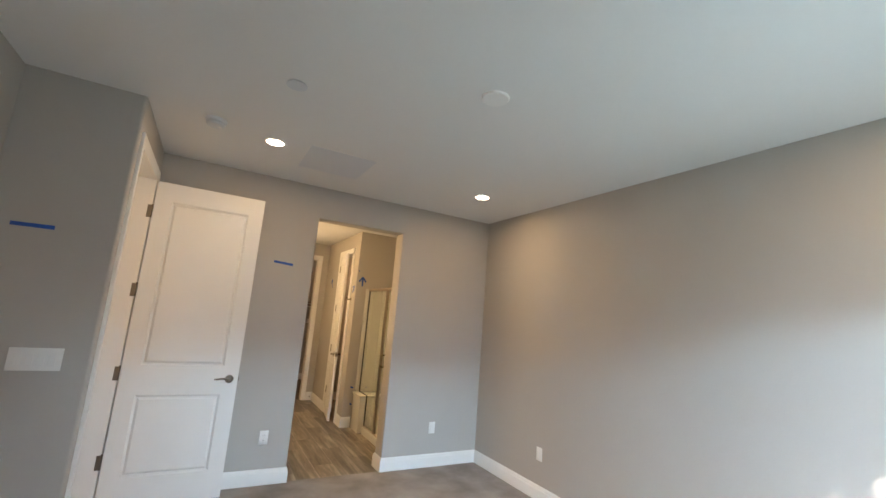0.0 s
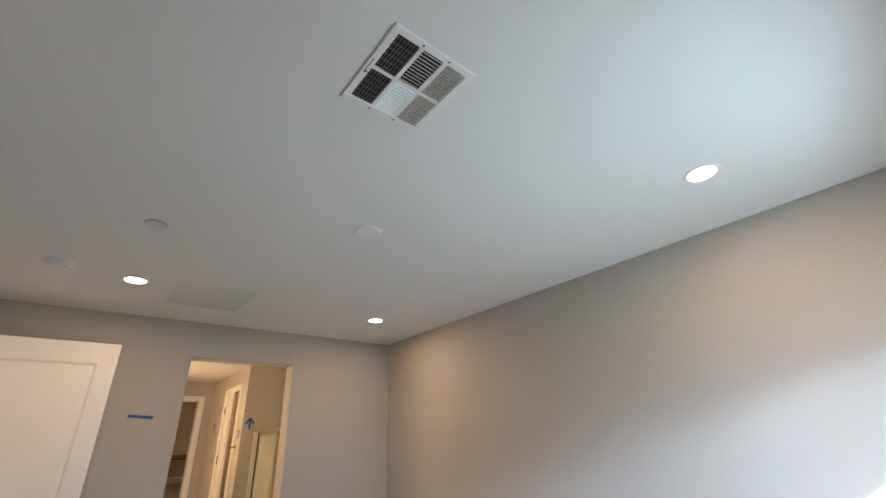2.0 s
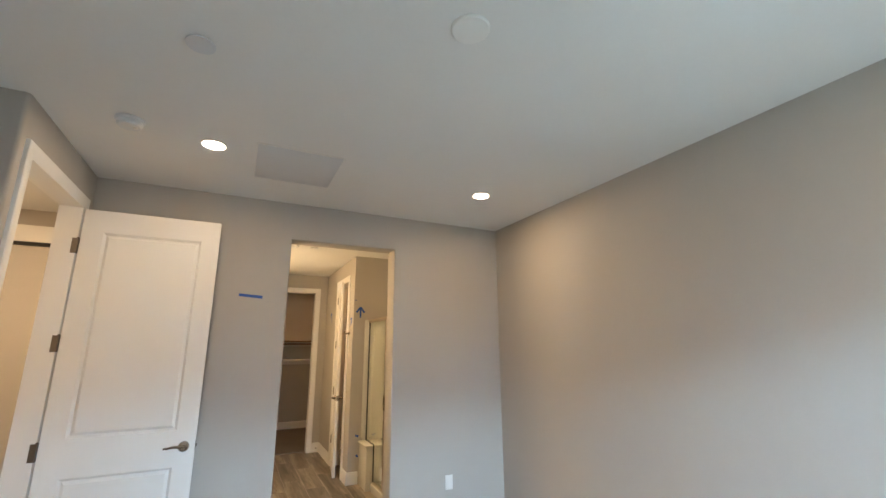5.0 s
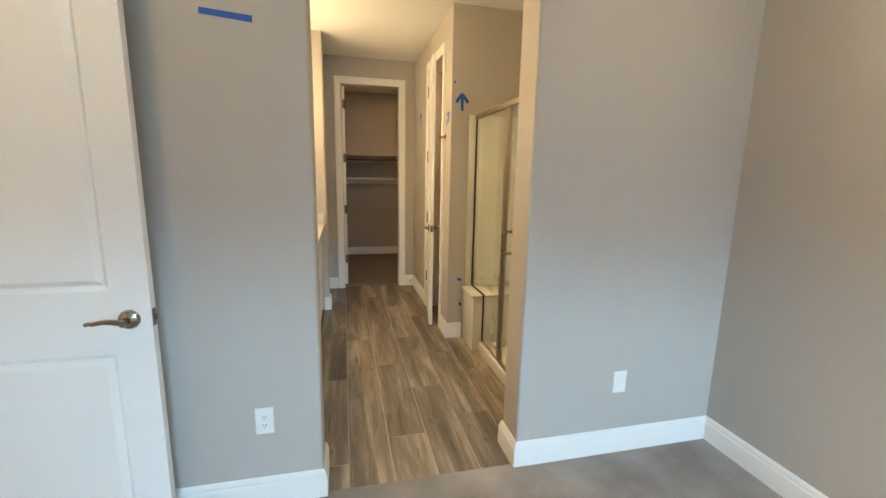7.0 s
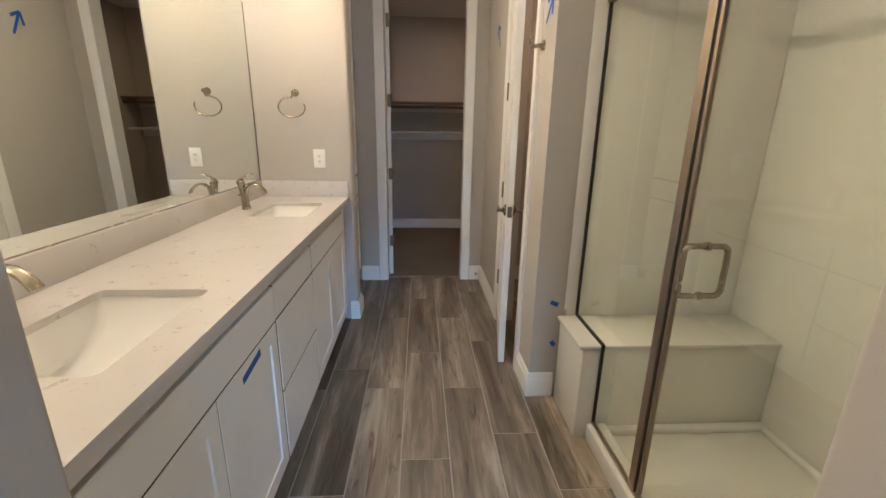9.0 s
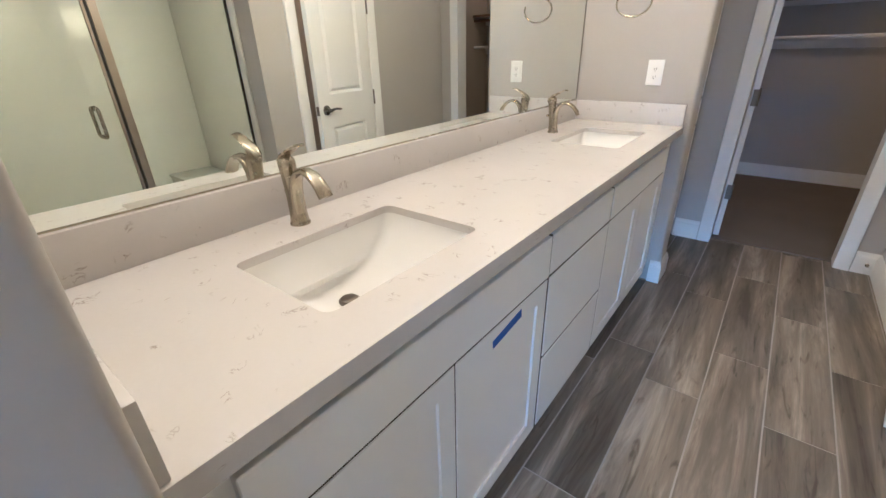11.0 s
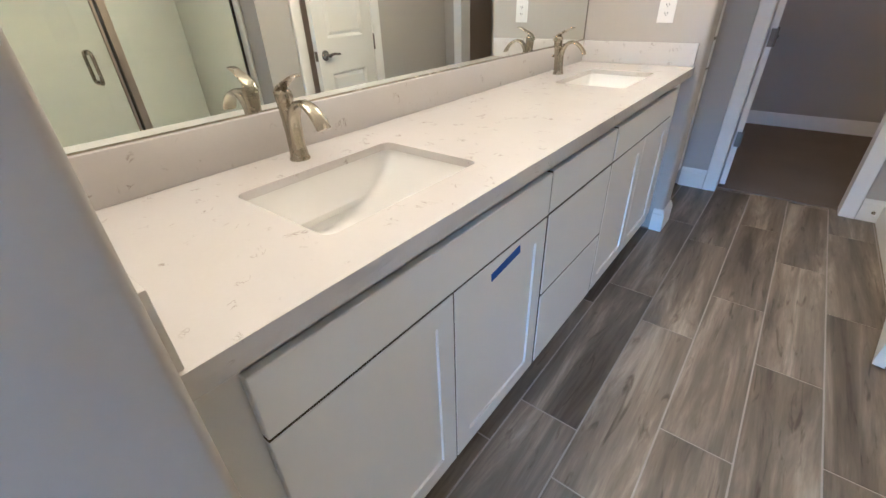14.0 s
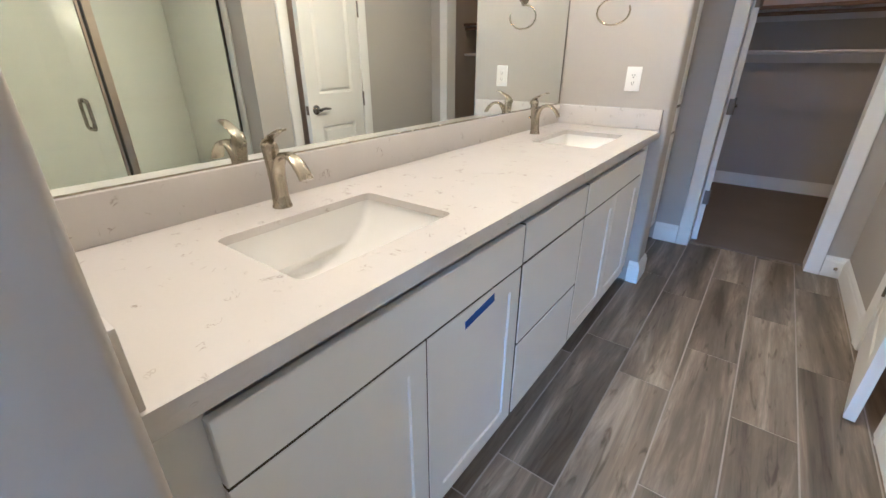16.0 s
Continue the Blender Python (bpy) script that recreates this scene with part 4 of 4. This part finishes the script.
def vanity_light(y):
    v = thing("vanity_light", "three-bulb vanity light with glass shades, switched on", "wall light", pose(XM, y, 2.20), "vanity lights")
    part("backplate", box(bmesh.new(), 0.0005, 0.022, -0.07, 0.07, -0.055, 0.055, 0.005, 2), NICKEL, v)
    bm = bmesh.new()
    tube(bm, [(0.05, -0.27, 0), (0.05, 0.27, 0)], 0.009, 12)
    tube(bm, [(0.02, 0, 0), (0.05, 0, 0)], 0.009, 12)
    part("bar", bm, NICKEL, v)
    for k in (-1, 0, 1):
        bm = bmesh.new()
        tube(bm, [(0.05, 0.2 * k, 0), (0.09, 0.2 * k, 0.012), (0.125, 0.2 * k, 0.02), (0.13, 0.2 * k, 0.045)], 0.006, 10)
        lathe(bm, [(0.022, 0.035), (0.026, 0.05), (0.014, 0.066)], Matrix.Translation((0.13, 0.2 * k, 0)), 20)
        arm = part("arm", bm, NICKEL, v)
        bm = bmesh.new()
        lathe(bm, [(0.030, 0.04), (0.044, 0.01), (0.052, -0.03), (0.057, -0.075), (0.054, -0.075), (0.049, -0.03), (0.041, 0.008), (0.027, 0.036)], Matrix.Translation((0.13, 0.2 * k, 0)), 28)
        sh = part("shade", bm, SHADE, arm, "frosted glass bell shade")
        sh.visible_shadow = False
        bm = bmesh.new()
        lathe(bm, [(0.012, 0.03), (0.014, 0.015), (0.026, -0.01), (0.028, -0.03), (0.02, -0.05), (0.006, -0.058)], Matrix.Translation((0.13, 0.2 * k, 0)), 20)
        bu = part("bulb", bm, BULB, arm, "glowing warm bulb")
        bu.visible_shadow = False


for vy in VANITY:
    vanity_light(vy)


# towel ring on the end wall
tr = thing("towel_ring", "open brushed nickel towel ring above the vanity", "towel ring", pose(2.067, YF, 1.555))
bm = bmesh.new()
lathe(bm, [(0.023, 0), (0.023, 0.005), (0.019, 0.012), (0.013, 0.022), (0.011, 0.045), (0.013, 0.052), (0.010, 0.060)], Matrix.Rotation(radians(90), 4, "X"), 24)
tube(bm, [(0, -0.050, 0), (-0.006, -0.050, -0.015), (-0.014, -0.050, -0.034)], [0.009, 0.007, 0.006], 10, up=(0, 1, 0))
part("post", bm, NICKEL, tr)
bm = bmesh.new()
tube(bm, [(0.082 * math.sin(a) - 0.016, -0.050, -0.090 + 0.060 * math.cos(a)) for a in [radians(4 - 296 * i / 44) for i in range(45)]], 0.0045, 10, up=(0, 1, 0))
part("ring", bm, NICKEL, tr)


def robe_hook(m):
    h = thing("robe_hook", "brushed nickel robe hook on the wall", "hook", m)
    bm = bmesh.new()
    lathe(bm, [(0.024, 0), (0.024, 0.005), (0.018, 0.011), (0.010, 0.018), (0.008, 0.03)], Matrix.Rotation(radians(-90), 4, "X"), 24)
    part("rose", bm, NICKEL, h)
    bm = bmesh.new()
    tube(bm, [(0, 0.025, 0), (0, 0.042, -0.006), (0, 0.056, 0.0), (0, 0.062, 0.016), (0, 0.060, 0.028)], [0.009, 0.009, 0.009, 0.0085, 0.010], 12, up=(1, 0, 0))
    part("hook_arm", bm, NICKEL, h)


robe_hook(pose(XR, 7.885, 1.722, 0, 0, 90))

# linen cabinet in the recess past the vanity
linen = thing("linen_cabinet", "tall white shaker linen cabinet set in a recess", "cabinet")
part("carcass", boxes((XM + 0.002, 2.300, 8.842, YC - 0.002, 0.105, 2.40)), CABINET, linen)
part("toe_kick", boxes((XM + 0.002, 2.24, 8.842, YC - 0.002, 0.0, 0.105)), CABINET, linen, "recessed toe kick")
shaker(8.865, 9.475, 0.975, 2.36, "cabinet_door", linen, 2.300)
shaker(8.865, 9.475, 0.80, 0.955, "drawer_front", linen, 2.300, flat=True)
shaker(8.865, 9.475, 0.13, 0.785, "cabinet_door", linen, 2.300)
# Same dark strips put shade into the linen cabinet's gaps.
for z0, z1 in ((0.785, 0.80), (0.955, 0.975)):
    part("shade_strip", boxes((2.301, 2.313, 8.866, 9.474, z0 + 0.0006, z1 - 0.0006)), CABINET_SHADE, linen, "dark strip standing in for the shade of the gap")


# ---- shower ----
sh = thing("shower_pan", "white solid-surface shower pan with low curb", "shower pan")
part("pan", boxes((3.688, 4.438, YB + 0.002, YS - 0.002, 0.0, 0.035)), SURROUND, sh)
part("pan_rim", box(bmesh.new(), 3.689, 4.437, 7.345, 7.3855, 0.035, 0.066, 0.010, 3), SURROUND, sh)
part("pan_rim", box(bmesh.new(), 4.402, 4.437, YB + 0.02, 7.3445, 0.035, 0.066, 0.010, 3), SURROUND, sh)
part("curb", box(bmesh.new(), 3.598, 3.688, YB + 0.002, 7.3735, 0.0, 0.088, 0.008, 3), SURROUND, sh)
wallp = thing("shower_surround", "smooth white solid-surface shower wall panels", "shower wall")
part("back_panel", boxes((4.438, 4.481, YB + 0.002, YS - 0.002, 0.0, 1.95), bevel=0.004), SURROUND, wallp)
part("end_panel", boxes((3.581, 4.436, YS - 0.016, YS - 0.001, 0.0, 1.884), bevel=0.004), SURROUND, wallp)
part("near_panel", boxes((3.581, 4.436, YB + 0.001, YB + 0.018, 0.0, 1.95), bevel=0.004), SURROUND, wallp)
part("trim_strip", boxes((3.565, 3.645, YS - 0.024, YS - 0.0165, 0.497, 1.884), bevel=0.002), SURROUND, wallp)
bench = thing("shower_bench", "white solid-surface shower bench running past the glass", "bench")
part("bench_base", boxes((3.550, 4.436, 7.386, YS - 0.0265, 0.002, 0.452), bevel=0.003), SURROUND, bench)
part("bench_seat", box(bmesh.new(), 3.530, 4.436, 7.374, YS - 0.0265, 0.4525, 0.470, 0.005, 2), SURROUND, bench)

XG = 3.629
enc = thing("shower_enclosure", "framed glass shower enclosure, brushed bronze-nickel trim", "shower door")
part("top_rail", box(bmesh.new(), XG - 0.018, XG + 0.018, YB + 0.02, YS - 0.027, 1.85, 1.885, 0.003, 2), FRAME, enc)
part("wall_channel", boxes((XG - 0.008, XG + 0.008, YS - 0.038, YS - 0.027, 0.4715, 1.85)), GASKET, enc, "thin black glass gasket")
part("bench_channel", boxes((XG - 0.008, XG + 0.008, 7.3640, YS - 0.038, 0.4715, 0.482)), GASKET, enc, "thin black glass gasket")
part("notch_channel", boxes((XG - 0.008, XG + 0.008, 7.3640, 7.3735, 0.099, 0.4715)), GASKET, enc, "thin black glass gasket")
part("sill_channel", boxes((XG - 0.012, XG + 0.012, YB + 0.02, 7.3735, 0.0885, 0.099), bevel=0.002), FRAME, enc)
part("strike_post", box(bmesh.new(), XG - 0.012, XG + 0.012, 6.9890, 7.0270, 0.099, 1.85, 0.001, 1), FRAME, enc)
part("door_stile", box(bmesh.new(), XG - 0.010, XG + 0.010, 6.9630, 6.9750, 0.112, 1.845, 0.001, 1), FRAME, enc)
part("door_gasket", boxes((XG - 0.006, XG + 0.006, 6.9755, 6.9885, 0.112, 1.845)), GASKET, enc)
part("hinge_stile", box(bmesh.new(), XG - 0.012, XG + 0.012, YB + 0.02, YB + 0.05, 0.099, 1.85, 0.003, 2), FRAME, enc)
bm = bmesh.new()
outline = [(7.0270, 0.099), (7.3640, 0.099), (7.3640, 0.482), (YS - 0.038, 0.482), (YS - 0.038, 1.85), (7.0270, 1.85)]
v0 = [bm.verts.new((XG - 0.003, y, z)) for y, z in outline]
v1 = [bm.verts.new((XG + 0.003, y, z)) for y, z in outline]
bm.faces.new(v0)
bm.faces.new(list(reversed(v1)))
for i in range(6):
    bm.faces.new((v0[i], v1[i], v1[(i + 1) % 6], v0[(i + 1) % 6]))
g1 = part("fixed_glass", bm, GLASS, enc, "clear greenish fixed glass")
g2 = part("door_glass", boxes((XG - 0.003, XG + 0.003, YB + 0.05, 6.9630, 0.112, 1.845)), GLASS, enc, "clear greenish door glass")
g1.visible_shadow = g2.visible_shadow = False
bm = bmesh.new()
loop = []
for cx, cz, a0 in ((0.044, 0.052, 0), (-0.044, 0.052, 90), (-0.044, -0.052, 180), (0.044, -0.052, 270)):
    for k in range(6):
        a = radians(a0 + 18 * k)
        loop.append((XG + cx + 0.02 * math.cos(a), 6.870, 0.979 + cz + 0.02 * math.sin(a)))
tube(bm, loop, 0.0085, 14, closed=True, up=(0, 1, 0))
pull = part("pull_handle", bm, NICKEL, g2, "brushed nickel back-to-back loop pull")
for z in (0.907, 1.051):
    bm = bmesh.new()
    lathe(bm, [(0.0125, -0.007), (0.0125, 0.007)], Matrix.Translation((XG, 6.870, z)) @ Matrix.Rotation(radians(90), 4, "Y"), 18)
    part("washer", bm, NICKEL, g2)


# ---- walk-in closet ----
cs = thing("closet_shelf", "white closet shelf with a wooden front edge", "shelf")
part("board", boxes((1.722, 4.298, 11.306, 11.624, 1.659, 1.677)), SHELFWOOD, cs)
part("cleat", boxes((1.722, 4.298, 11.604, 11.624, 1.569, 1.6585)), SHELFWOOD, cs)
part("front_edge", boxes((1.722, 4.298, 11.294, 11.306, 1.65, 1.679), bevel=0.002), RODWOOD, cs, "dark wood front edge")
rod = thing("closet_rod", "round wooden closet rod under the shelf", "closet rod")
bm = bmesh.new()
tube(bm, [(1.722, 11.336, 1.614), (4.298, 11.336, 1.614)], 0.016, 14)
part("pole", bm, RODWOOD, rod)
cs2 = thing("closet_rail", "pale lower hanging rail on the closet wall", "closet rod")
part("cleat", boxes((1.722, 4.298, 11.604, 11.624, 1.217, 1.307)), SHELFWOOD, cs2)
bm = bmesh.new()
tube(bm, [(1.722, 11.336, 1.307), (4.298, 11.336, 1.307)], 0.016, 14)
part("pole", bm, SHELFWOOD, cs2)

# spring door stop on the baseboard
ds = thing("door_stop", "small white-tipped spring door stop", "door stop", pose(3.375, 9.484, 0.06, 90, 0, 0))
bm = bmesh.new()
lathe(bm, [(0.010, 0), (0.010, 0.004), (0.005, 0.008), (0.005, 0.055)], seg=14)
part("spring", bm, NICKEL, ds)
bm = bmesh.new()
lathe(bm, [(0.008, 0.055), (0.009, 0.062), (0.005, 0.07)], seg=14)
part("tip", bm, PLASTIC, ds)


# ---- floor planks, tile by tile ----
TW, TL, GAP = 0.2083, 0.876, 0.0048
COLS = [7.111, 7.794, 7.282, 7.788, 7.425, 7.105]   # one joint in each column from x = 2.355
meshes = {}


def plank(x0, x1, y0, y1):
    x0, x1, y0, y1 = x0 + GAP / 2, x1 - GAP / 2, y0 + GAP / 2, y1 - GAP / 2
    if x1 - x0 < 0.01 or y1 - y0 < 0.01:
        return
    key = (round(x1 - x0, 3), round(y1 - y0, 3))
    if key not in meshes:
        hx, hy = key[0] / 2, key[1] / 2
        bm = box(bmesh.new(), -hx, hx, -hy, hy, -0.008, 0.0)
        top = [e for e in bm.edges if all(v.co.z > -0.001 for v in e.verts)]
        bmesh.ops.bevel(bm, geom=top, offset=0.0012, segments=1, affect="EDGES")
        meshes[key] = finish("floor_plank", bm, TILE, False)
    ob = new("floor_plank", meshes[key])
    ob.location = ((x0 + x1) / 2, (y0 + y1) / 2, random.uniform(-0.0004, 0.0004))
    ob.parent = bath_floor


for i in range(-3, 11):
    cx = 2.355 + TW * (i + 1)
    start = COLS[i + 1] if -1 <= i < 5 else 6.6 + 0.31 * (i % 3)
    y = start - TL * 2
    while y < 9.58:
        lo, hi = max(y, 6.064), min(y + TL, 9.576)
        x_lo, x_hi = cx, cx + TW
        if x_hi <= 2.15 and hi <= 8.84:
            pass
        elif x_lo >= 3.60 and hi < 7.83:
            pass
        elif hi > lo and x_hi < 4.6:
            plank(x_lo, x_hi, lo, hi)
        y += TL
